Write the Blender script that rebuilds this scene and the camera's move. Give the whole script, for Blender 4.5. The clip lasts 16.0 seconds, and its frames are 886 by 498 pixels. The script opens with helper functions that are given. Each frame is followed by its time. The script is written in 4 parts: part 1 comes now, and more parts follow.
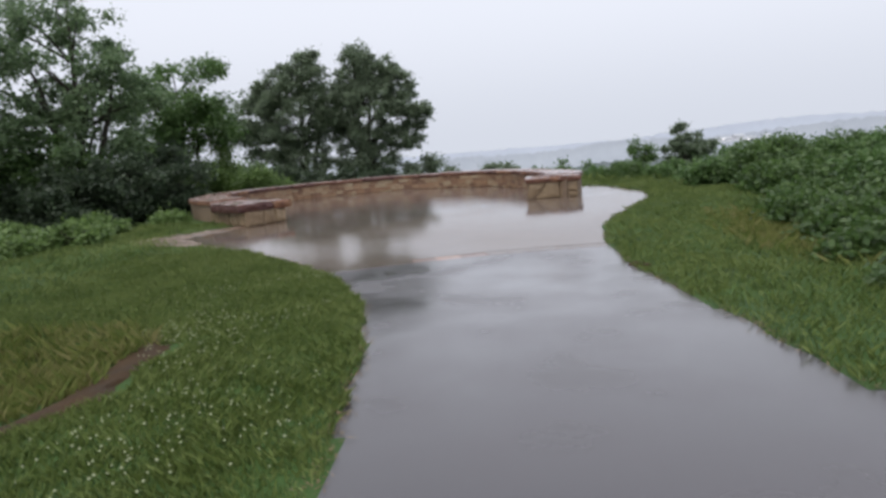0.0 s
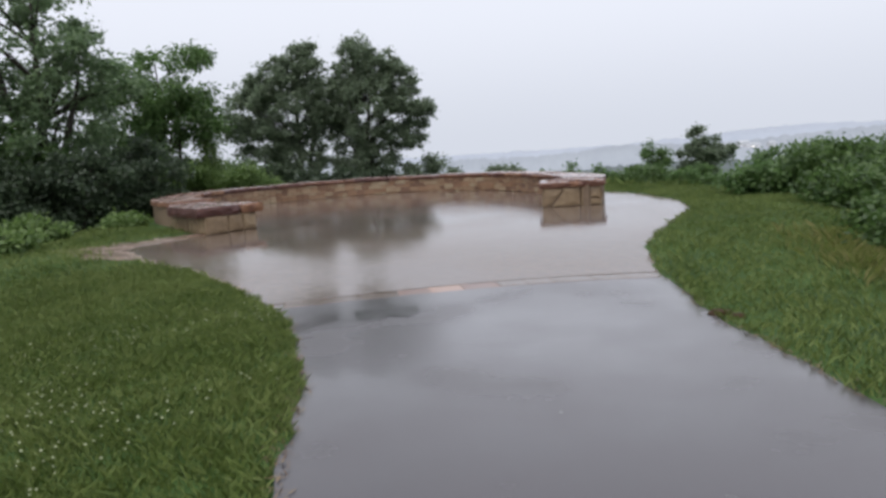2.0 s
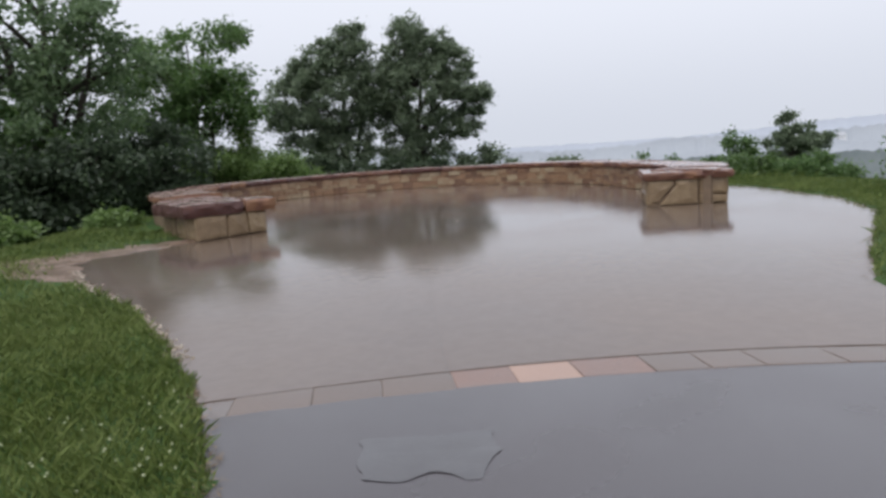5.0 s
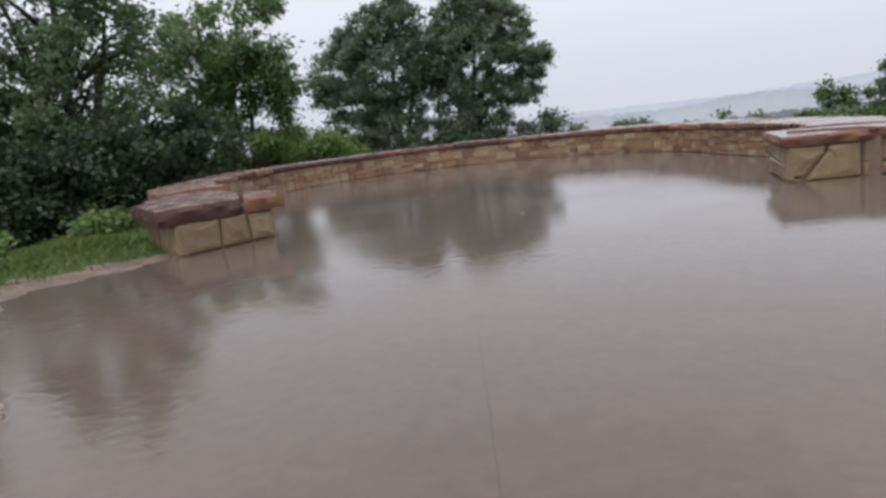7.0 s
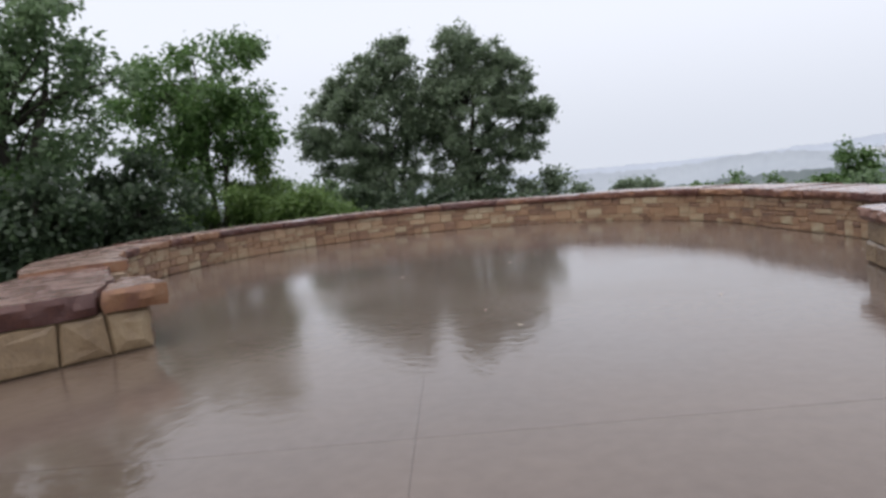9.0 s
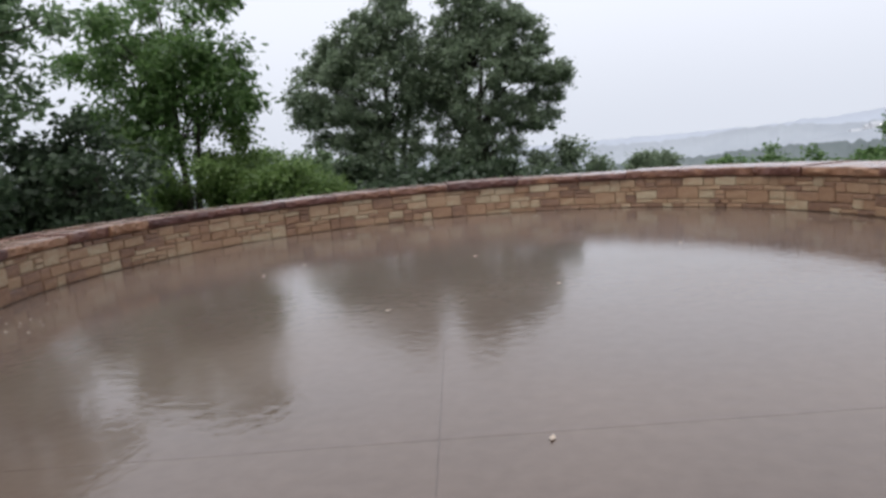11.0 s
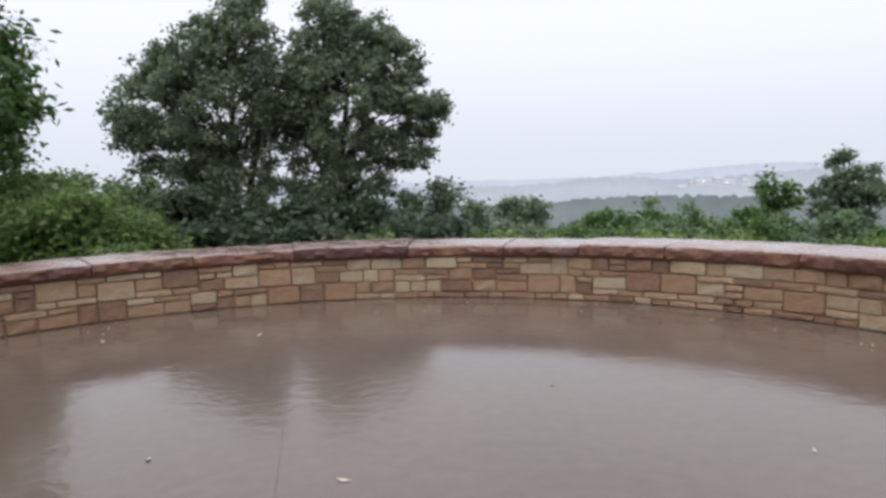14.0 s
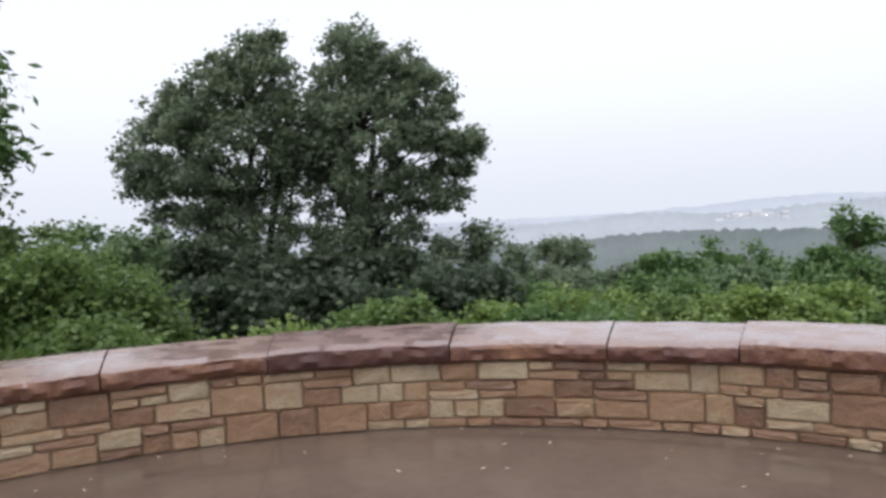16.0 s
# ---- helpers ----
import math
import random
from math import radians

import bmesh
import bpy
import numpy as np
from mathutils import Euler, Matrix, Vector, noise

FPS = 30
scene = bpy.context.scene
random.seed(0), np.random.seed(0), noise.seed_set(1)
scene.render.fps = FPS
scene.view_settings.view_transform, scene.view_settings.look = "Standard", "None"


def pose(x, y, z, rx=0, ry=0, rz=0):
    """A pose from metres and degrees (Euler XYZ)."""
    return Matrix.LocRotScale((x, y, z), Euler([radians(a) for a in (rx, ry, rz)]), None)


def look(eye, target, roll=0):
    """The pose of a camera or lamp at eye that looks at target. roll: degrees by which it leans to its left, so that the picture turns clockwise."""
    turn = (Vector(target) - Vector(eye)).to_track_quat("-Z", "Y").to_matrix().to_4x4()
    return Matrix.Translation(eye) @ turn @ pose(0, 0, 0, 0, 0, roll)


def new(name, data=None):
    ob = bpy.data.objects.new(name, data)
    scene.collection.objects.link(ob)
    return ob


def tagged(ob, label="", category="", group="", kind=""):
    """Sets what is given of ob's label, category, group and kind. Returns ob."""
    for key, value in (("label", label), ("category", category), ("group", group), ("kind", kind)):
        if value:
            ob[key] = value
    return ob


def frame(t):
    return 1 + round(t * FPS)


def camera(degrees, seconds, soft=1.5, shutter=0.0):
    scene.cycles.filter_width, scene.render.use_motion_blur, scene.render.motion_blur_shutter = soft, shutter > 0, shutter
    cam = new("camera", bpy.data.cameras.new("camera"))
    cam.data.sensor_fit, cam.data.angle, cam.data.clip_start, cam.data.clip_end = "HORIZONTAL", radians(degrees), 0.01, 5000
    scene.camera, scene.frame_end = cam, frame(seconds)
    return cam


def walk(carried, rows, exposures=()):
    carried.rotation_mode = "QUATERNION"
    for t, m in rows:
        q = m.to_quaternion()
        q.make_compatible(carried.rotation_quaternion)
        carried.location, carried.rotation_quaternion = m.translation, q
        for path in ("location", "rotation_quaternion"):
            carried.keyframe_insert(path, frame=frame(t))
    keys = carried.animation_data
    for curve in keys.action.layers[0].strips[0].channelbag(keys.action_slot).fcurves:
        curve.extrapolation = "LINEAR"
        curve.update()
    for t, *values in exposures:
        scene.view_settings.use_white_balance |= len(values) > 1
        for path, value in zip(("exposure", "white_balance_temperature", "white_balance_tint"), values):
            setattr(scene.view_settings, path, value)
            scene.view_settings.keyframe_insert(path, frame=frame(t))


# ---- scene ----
cam = camera(66.1, 16.0, soft=3.1)
PATH = [
    (0, (1.203, -0.991, 1.735), (1.065, 0.984, 1.449), -4.4),
    (0.5, (1.228, -0.081, 1.746), (1.108, 1.891, 1.434), -1.0),
    (1, (1.195, 0.693, 1.715), (1.078, 2.672, 1.451), -3.5),
    (1.5, (1.104, 1.452, 1.662), (0.987, 3.427, 1.368), -1.9),
    (2, (1.079, 2.243, 1.621), (0.936, 4.218, 1.34), -3.4),
    (2.5, (0.977, 2.999, 1.648), (0.812, 4.975, 1.383), -2.3),
    (3, (0.937, 3.741, 1.6), (0.715, 5.716, 1.375), -3.2),
    (3.2, (0.854, 4.004, 1.6), (0.613, 5.972, 1.335), -2.0),
    (5.3, (0.388, 7.091, 1.367), (0.089, 9.044, 1.061), -3.6),
    (5.5, (0.324, 7.396, 1.411), (0.032, 9.33, 0.994), -3.6),
    (6, (0.189, 8.176, 1.35), (-0.173, 10.093, 0.91), -4.6),
    (6.5, (0.053, 9.013, 1.318), (-0.365, 10.933, 0.944), -5.5),
    (7, (-0.012, 9.93, 1.366), (-0.489, 11.84, 1.006), -6.4),
    (7.5, (-0.05, 10.75, 1.395), (-0.568, 12.66, 1.108), -6.7),
    (8, (-0.125, 11.529, 1.36), (-0.661, 13.432, 1.066), -5.4),
    (8.5, (-0.205, 12.38, 1.40), (-0.680, 14.295, 1.073), -5.2),
    (8.7, (-0.25, 12.72, 1.415), (-0.714, 14.65, 1.21), -5.3),
    (10.8, (-1.232, 16.70, 1.416), (-1.714, 18.63, 1.19), -4.1),
    (11, (-1.309, 17.053, 1.428), (-1.787, 18.973, 1.141), -4.9),
    (11.5, (-1.585, 17.853, 1.442), (-1.918, 19.807, 1.183), -3.6),
    (12, (-1.778, 18.761, 1.459), (-2.101, 20.718, 1.202), -4.1),
    (12.5, (-2.021, 19.639, 1.486), (-2.326, 21.602, 1.256), -2.8),
    (13, (-2.154, 20.561, 1.508), (-2.448, 22.521, 1.246), -2.3),
    (13.5, (-2.293, 21.472, 1.546), (-2.485, 23.449, 1.312), -2.0),
    (14, (-2.389, 22.358, 1.582), (-2.45, 24.346, 1.375), -1.5),
    (14.5, (-2.49, 23.261, 1.613), (-2.466, 25.25, 1.405), -1.4),
    (15, (-2.539, 24.142, 1.655), (-2.466, 26.131, 1.459), -1.1),
    (15.5, (-2.657, 24.975, 1.695), (-2.706, 26.97, 1.572), -2.0),
    (16, (-2.71, 25.738, 1.74), (-2.864, 27.73, 1.652), -2.8),
]
EXPOSURES = [(0.0, 0.34), (3.0, 0.33), (6.0, 0.31), (8.5, 0.40), (11.0, 0.46), (14.0, 0.50), (16.0, 0.57)]
walk(cam, [(t, look(eye, target, roll)) for t, eye, target, roll in PATH], EXPOSURES)


# ---------- light ----------
world = bpy.data.worlds.new("overcast_sky")
scene.world = world
world.use_nodes = True
wn = world.node_tree.nodes
wl = world.node_tree.links
wn.clear()
sky = wn.new("ShaderNodeTexSky")
sky.sky_type = "NISHITA"
sky.sun_disc = False
sky.sun_elevation = radians(68)
sky.sun_rotation = radians(200)
sky.air_density, sky.dust_density, sky.ozone_density = 1.0, 4.0, 1.0
grey = wn.new("ShaderNodeHueSaturation")
grey.inputs["Saturation"].default_value = 0.12
cloud = wn.new("ShaderNodeMixRGB")
cloud.inputs["Fac"].default_value = 0.86
cloud.inputs["Color2"].default_value = (7.2, 7.5, 8.4, 1)
back = wn.new("ShaderNodeBackground")
back.inputs["Strength"].default_value = 0.1
wout = wn.new("ShaderNodeOutputWorld")
wl.new(sky.outputs["Color"], grey.inputs["Color"])
wl.new(grey.outputs["Color"], cloud.inputs["Color1"])
wl.new(cloud.outputs["Color"], back.inputs["Color"])
wl.new(back.outputs["Background"], wout.inputs["Surface"])
sun_data = bpy.data.lights.new("sun", "SUN")
sun_data.energy, sun_data.angle, sun_data.color = 1.35, radians(60), (1.0, 0.98, 0.95)
sun = new("sun", sun_data)
sun.matrix_world = look((0, 0, 0), (-math.sin(radians(200)) * 0.37, -math.cos(radians(200)) * 0.37, -0.93))


# ---------- materials ----------
def material(name, stops, scale=3.0, fine=40.0, rough=(0.5, 0.7), bump=0.3, bump_scale=60.0, coat=0.0, coat_rough=0.05,
             spread=0.0, island=False, spec=0.5, ripple=0.0, detail=6.0, film=1.33):
    """Procedural surface: a ramp over two scales of noise, roughness from noise, bump, an optional wet coat, and variation piece by piece."""
    m = bpy.data.materials.new(name)
    m.use_nodes = True
    n, l = m.node_tree.nodes, m.node_tree.links
    p = n["Principled BSDF"]
    co = n.new("ShaderNodeTexCoord")
    big = n.new("ShaderNodeTexNoise")
    big.inputs["Scale"].default_value = scale
    big.inputs["Detail"].default_value = detail
    small = n.new("ShaderNodeTexNoise")
    small.inputs["Scale"].default_value = fine
    small.inputs["Detail"].default_value = 4
    l.new(co.outputs["Object"], big.inputs["Vector"])
    l.new(co.outputs["Object"], small.inputs["Vector"])
    mix = n.new("ShaderNodeMath")
    mix.operation = "MULTIPLY_ADD"
    mix.inputs[1].default_value = 0.35
    l.new(small.outputs["Fac"], mix.inputs[0])
    half = n.new("ShaderNodeMath")
    half.operation = "MULTIPLY_ADD"
    half.inputs[1].default_value = 0.65
    half.inputs[2].default_value = 0.0
    l.new(big.outputs["Fac"], half.inputs[0])
    l.new(half.outputs[0], mix.inputs[2])
    fac = mix.outputs[0]
    if spread:
        if island:
            geo = n.new("ShaderNodeNewGeometry")
            rnd = geo.outputs["Random Per Island"]
        else:
            rnd = n.new("ShaderNodeObjectInfo").outputs["Random"]
        add = n.new("ShaderNodeMath")
        add.operation = "MULTIPLY_ADD"
        add.inputs[1].default_value = spread
        l.new(rnd, add.inputs[0])
        sub = n.new("ShaderNodeMath")
        sub.operation = "SUBTRACT"
        sub.inputs[1].default_value = spread / 2
        l.new(fac, sub.inputs[0])
        l.new(sub.outputs[0], add.inputs[2])
        fac = add.outputs[0]
    ramp = n.new("ShaderNodeValToRGB")
    els = ramp.color_ramp.elements
    while len(els) < len(stops):
        els.new(0.5)
    for e, (at, c) in zip(els, stops):
        e.position, e.color = at, (*c, 1)
    l.new(fac, ramp.inputs["Fac"])
    l.new(ramp.outputs["Color"], p.inputs["Base Color"])
    rr = n.new("ShaderNodeMapRange")
    rr.inputs["From Min"].default_value, rr.inputs["From Max"].default_value = 0.35, 0.65
    rr.inputs["To Min"].default_value, rr.inputs["To Max"].default_value = rough
    l.new(big.outputs["Fac"], rr.inputs["Value"])
    l.new(rr.outputs["Result"], p.inputs["Roughness"])
    p.inputs["Specular IOR Level"].default_value = spec
    if bump:
        grain = n.new("ShaderNodeTexNoise")
        grain.inputs["Scale"].default_value = bump_scale
        grain.inputs["Detail"].default_value = 5
        l.new(co.outputs["Object"], grain.inputs["Vector"])
        bp = n.new("ShaderNodeBump")
        bp.inputs["Strength"].default_value = bump
        bp.inputs["Distance"].default_value = 0.01
        l.new(grain.outputs["Fac"], bp.inputs["Height"])
        l.new(bp.outputs["Normal"], p.inputs["Normal"])
    if coat:
        p.inputs["Coat Weight"].default_value = coat
        wet = n.new("ShaderNodeMapRange")
        wet.inputs["From Min"].default_value, wet.inputs["From Max"].default_value = 0.35, 0.65
        wet.inputs["To Min"].default_value, wet.inputs["To Max"].default_value = coat_rough * 0.45, coat_rough * 1.6
        l.new(big.outputs["Fac"], wet.inputs["Value"])
        l.new(wet.outputs["Result"], p.inputs["Coat Roughness"])
        p.inputs["Coat IOR"].default_value = film
        if ripple:
            wave = n.new("ShaderNodeTexNoise")
            wave.inputs["Scale"].default_value = 9.0
            wave.inputs["Detail"].default_value = 3
            l.new(co.outputs["Object"], wave.inputs["Vector"])
            wb = n.new("ShaderNodeBump")
            wb.inputs["Strength"].default_value = ripple
            wb.inputs["Distance"].default_value = 0.01
            l.new(wave.outputs["Fac"], wb.inputs["Height"])
            l.new(wb.outputs["Normal"], p.inputs["Coat Normal"])
    return m


M_ASPHALT = material("wet_asphalt", [(0.3, (0.032, 0.026, 0.030)), (0.7, (0.062, 0.052, 0.057))], 0.8, 120, (0.3, 0.45), 0.25, 180, 1.0, 0.2, ripple=0.12, film=1.42)
M_PATCH = material("smooth_wet_patch", [(0.35, (0.030, 0.027, 0.030)), (0.65, (0.058, 0.053, 0.057))], 3, 40, (0.3, 0.45), 0, 1, 1.0, 0.17, spec=0.45, film=1.42)
# Slope put into the coat normal so the patch reflects trees, not sky.
patch_n, patch_l = M_PATCH.node_tree.nodes, M_PATCH.node_tree.links
fall_co, fall_xyz, fall_h, fall_noise, fall = (patch_n.new(k) for k in ("ShaderNodeTexCoord", "ShaderNodeSeparateXYZ", "ShaderNodeMath", "ShaderNodeTexNoise", "ShaderNodeBump"))
fall_h.operation = "MULTIPLY_ADD"
fall_h.inputs[1].default_value = -0.03
fall_noise.inputs["Scale"].default_value = 7.0
fall_small = patch_n.new("ShaderNodeMath")
fall_small.operation = "MULTIPLY"
fall_small.inputs[1].default_value = 0.003
fall.inputs["Distance"].default_value = 1.0
patch_l.new(fall_co.outputs["Object"], fall_xyz.inputs[0])
patch_l.new(fall_co.outputs["Object"], fall_noise.inputs["Vector"])
patch_l.new(fall_noise.outputs["Fac"], fall_small.inputs[0])
patch_l.new(fall_xyz.outputs["Y"], fall_h.inputs[0])
patch_l.new(fall_small.outputs[0], fall_h.inputs[2])
patch_l.new(fall_h.outputs[0], fall.inputs["Height"])
patch_l.new(fall.outputs["Normal"], M_PATCH.node_tree.nodes["Principled BSDF"].inputs["Coat Normal"])
M_SILT = material("wet_silt", [(0.3, (0.11, 0.072, 0.050)), (0.7, (0.23, 0.155, 0.115))], 2, 18, (0.4, 0.6), 0.4, 60, 0.5, 0.25)
M_PLAZA = material("flooded_concrete", [(0.3, (0.096, 0.067, 0.052)), (0.7, (0.150, 0.110, 0.088))], 0.45, 9, (0.4, 0.6), 0.12, 90, 1.0, 0.09, ripple=0.25, spec=0.08, film=1.5)
M_JOINT = material("silted_joint", [(0.3, (0.080, 0.055, 0.041)), (0.7, (0.122, 0.086, 0.065))], 4, 60, (0.4, 0.6), 0.1, 80, 1.0, 0.1, film=1.5)
M_PAVER = material("silted_paver", [(0.3, (0.092, 0.063, 0.048)), (0.55, (0.118, 0.081, 0.061)), (0.75, (0.152, 0.104, 0.079))], 1.2, 30, (0.4, 0.6), 0.2, 90, 1.0, 0.11, spread=0.14, ripple=0.17, spec=0.1, film=1.5)
M_PAVER_RED = material("wet_red_paver", [(0.3, (0.15, 0.085, 0.066)), (0.7, (0.24, 0.145, 0.112))], 2.5, 30, (0.4, 0.6), 0.3, 70, 0.8, 0.15, spread=0.2, ripple=0.15)
M_PAVER_PINK = material("wet_pink_paver", [(0.3, (0.28, 0.17, 0.125)), (0.7, (0.40, 0.26, 0.20))], 2.5, 30, (0.4, 0.6), 0.3, 70, 0.7, 0.15, ripple=0.15)
M_STONE = material("ashlar_sandstone", [(0.12, (0.135, 0.073, 0.047)), (0.3, (0.215, 0.120, 0.072)), (0.48, (0.280, 0.165, 0.095)),
                                        (0.66, (0.325, 0.212, 0.126)), (0.82, (0.380, 0.305, 0.200))], 7, 40, (0.45, 0.65), 1.0, 34, 0.3, 0.25, spread=0.62)
M_PIER = material("buff_sandstone", [(0.15, (0.125, 0.078, 0.046)), (0.4, (0.200, 0.135, 0.078)), (0.65, (0.265, 0.188, 0.108)), (0.85, (0.33, 0.25, 0.155))], 6, 34, (0.45, 0.65), 0.9, 30, 0.4, 0.25, spread=0.5)
# Light is put into the cap colours: sky-lit tops paler, sides darker.
M_CAP = material("capstone", [(0.25, (0.125, 0.060, 0.052)), (0.42, (0.185, 0.095, 0.076)), (0.56, (0.235, 0.135, 0.104)), (0.68, (0.280, 0.175, 0.125)), (0.85, (0.33, 0.23, 0.175))],
                 3.2, 32, (0.5, 0.7), 1.0, 38, 1.0, 0.24, spread=0.16, film=1.6, detail=9.0)
M_CAP_FACE = material("capstone_shaded_rock_face", [(0.25, (0.070, 0.026, 0.022)), (0.42, (0.115, 0.046, 0.034)), (0.56, (0.165, 0.075, 0.046)), (0.68, (0.235, 0.115, 0.058)), (0.85, (0.27, 0.16, 0.10))],
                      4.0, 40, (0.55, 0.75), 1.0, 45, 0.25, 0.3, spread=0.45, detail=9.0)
M_MORTAR = material("mortar", [(0.3, (0.150, 0.104, 0.068)), (0.7, (0.260, 0.186, 0.126))], 5, 60, (0.6, 0.8), 0.5, 70)
M_GROUND = material("grass_ground", [(0.3, (0.026, 0.054, 0.014)), (0.55, (0.044, 0.088, 0.022)), (0.75, (0.064, 0.100, 0.032))], 0.7, 14, (0.7, 0.9), 0.6, 20, spec=0.2)
M_GRASS = material("grass_blade", [(0.25, (0.064, 0.102, 0.022)), (0.5, (0.122, 0.168, 0.040)), (0.75, (0.192, 0.232, 0.072))], 0.55, 6, (0.45, 0.6), 0, 1, spread=0.4, island=True, spec=0.35)
M_DRY = material("tall_dry_grass", [(0.2, (0.092, 0.128, 0.026)), (0.5, (0.160, 0.184, 0.045)), (0.8, (0.225, 0.208, 0.080))], 1.2, 9, (0.5, 0.7), 0, 1, spread=0.7, island=True, spec=0.3)
M_SOIL = material("wet_soil", [(0.3, (0.032, 0.020, 0.011)), (0.7, (0.072, 0.043, 0.022))], 3, 30, (0.6, 0.8), 0.8, 25, spec=0.12)
M_LITTER = material("dead_grass", [(0.2, (0.09, 0.055, 0.03)), (0.5, (0.17, 0.11, 0.06)), (0.8, (0.26, 0.19, 0.11))], 3, 30, (0.6, 0.8), 0, 1, spread=0.6, island=True)
M_CLOVER = material("clover_flower", [(0.3, (0.28, 0.32, 0.17)), (0.7, (0.43, 0.45, 0.29))], 9, 60, (0.6, 0.7), 0, 1)
M_BARK = material("bark", [(0.3, (0.022, 0.018, 0.014)), (0.7, (0.065, 0.052, 0.040))], 3, 30, (0.7, 0.9), 0.8, 20)
M_GRAVEL = material("pale_gravel", [(0.3, (0.20, 0.16, 0.12)), (0.7, (0.42, 0.36, 0.29))], 9, 60, (0.4, 0.6), 0.3, 80, 0.5, 0.2, spread=0.6, island=True)
M_PETAL = material("fallen_petal", [(0.3, (0.38, 0.30, 0.23)), (0.7, (0.56, 0.47, 0.38))], 9, 60, (0.5, 0.6), 0, 1)


def leaf_material(name, dark, mid, light):
    """A wet leaf: glossy, and letting some of the light behind it through."""
    m = material(name, [(0.2, dark), (0.5, mid), (0.85, light)], 0.6, 6, (0.35, 0.5), 0, 1, spread=0.7, island=True, spec=0.5)
    n, l = m.node_tree.nodes, m.node_tree.links
    p = n["Principled BSDF"]
    through_leaf = n.new("ShaderNodeBsdfTranslucent")
    l.new(p.inputs["Base Color"].links[0].from_socket, through_leaf.inputs["Color"])
    both = n.new("ShaderNodeMixShader")
    both.inputs["Fac"].default_value = 0.5
    l.new(p.outputs["BSDF"], both.inputs[1])
    l.new(through_leaf.outputs["BSDF"], both.inputs[2])
    l.new(both.outputs["Shader"], n["Material Output"].inputs["Surface"])
    return m


M_LEAF_DARK = leaf_material("dark_oak_leaf", (0.134, 0.178, 0.114), (0.186, 0.238, 0.150), (0.246, 0.304, 0.195))
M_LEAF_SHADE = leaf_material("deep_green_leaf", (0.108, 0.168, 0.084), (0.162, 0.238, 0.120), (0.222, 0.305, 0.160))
M_LEAF_MID = leaf_material("green_leaf", (0.075, 0.142, 0.042), (0.120, 0.208, 0.066), (0.175, 0.265, 0.100))
M_LEAF_LIGHT = leaf_material("light_green_leaf", (0.098, 0.164, 0.045), (0.152, 0.232, 0.070), (0.210, 0.300, 0.102))
M_VERGE_LEAF = leaf_material("rank_verge_leaf", (0.055, 0.105, 0.028), (0.092, 0.160, 0.044), (0.138, 0.210, 0.070))
# Darkened leaf copy: paints in the shade that falls below the trees.
M_LEAF_UNDER = leaf_material("painted_shade_understory_leaf", (0.047, 0.070, 0.041), (0.073, 0.105, 0.060), (0.103, 0.141, 0.081))
M_LEAF_YELLOW = leaf_material("yellow_green_leaf", (0.135, 0.205, 0.050), (0.205, 0.300, 0.078), (0.290, 0.385, 0.120))


# ---------- mesh helpers ----------
def mesh_of(name, verts, faces, mat, smooth=False):
    me = bpy.data.meshes.new(name)
    me.from_pydata([tuple(v) for v in verts], [], [tuple(f) for f in faces])
    me.materials.append(mat)
    if smooth:
        me.polygons.foreach_set("use_smooth", [True] * len(me.polygons))
    me.update()
    return me


def quads(name, verts, mat):
    """A mesh of loose quads from an array of n x 4 x 3."""
    n = len(verts)
    me = bpy.data.meshes.new(name)
    me.vertices.add(n * 4)
    me.vertices.foreach_set("co", np.asarray(verts, np.float32).reshape(-1))
    me.loops.add(n * 4)
    me.loops.foreach_set("vertex_index", np.arange(n * 4, dtype=np.int32))
    me.polygons.add(n)
    me.polygons.foreach_set("loop_start", np.arange(0, n * 4, 4, dtype=np.int32))
    me.materials.append(mat)
    me.update(calc_edges=True)
    return me


def part(name, me, parent, label="", m=None):
    ob = new(name, me)
    ob.parent = parent
    if m is not None:
        ob.matrix_basis = m
    return tagged(ob, label)


def empty(name, at, label, category, group="", kind=""):
    ob = new(name)
    ob.location = at
    return tagged(ob, label, category, group, kind)


def tube(points, radii, sides=7):
    """Verts and faces of a tapered tube along points."""
    verts, faces = [], []
    pts = [Vector(p) for p in points]
    for i, p in enumerate(pts):
        d = (pts[min(i + 1, len(pts) - 1)] - pts[max(i - 1, 0)]).normalized()
        a = d.orthogonal().normalized()
        b = d.cross(a)
        for k in range(sides):
            t = 2 * math.pi * k / sides
            verts.append(p + (a * math.cos(t) + b * math.sin(t)) * radii[i])
    for i in range(len(pts) - 1):
        for k in range(sides):
            q = (k + 1) % sides
            faces.append((i * sides + k, i * sides + q, (i + 1) * sides + q, (i + 1) * sides + k))
    faces.append(tuple(range((len(pts) - 1) * sides, len(pts) * sides)))
    return verts, faces


def joined(pieces):
    verts, faces = [], []
    for v, f in pieces:
        o = len(verts)
        verts += v
        faces += [tuple(i + o for i in q) for q in f]
    return verts, faces


rng = np.random.default_rng(7)


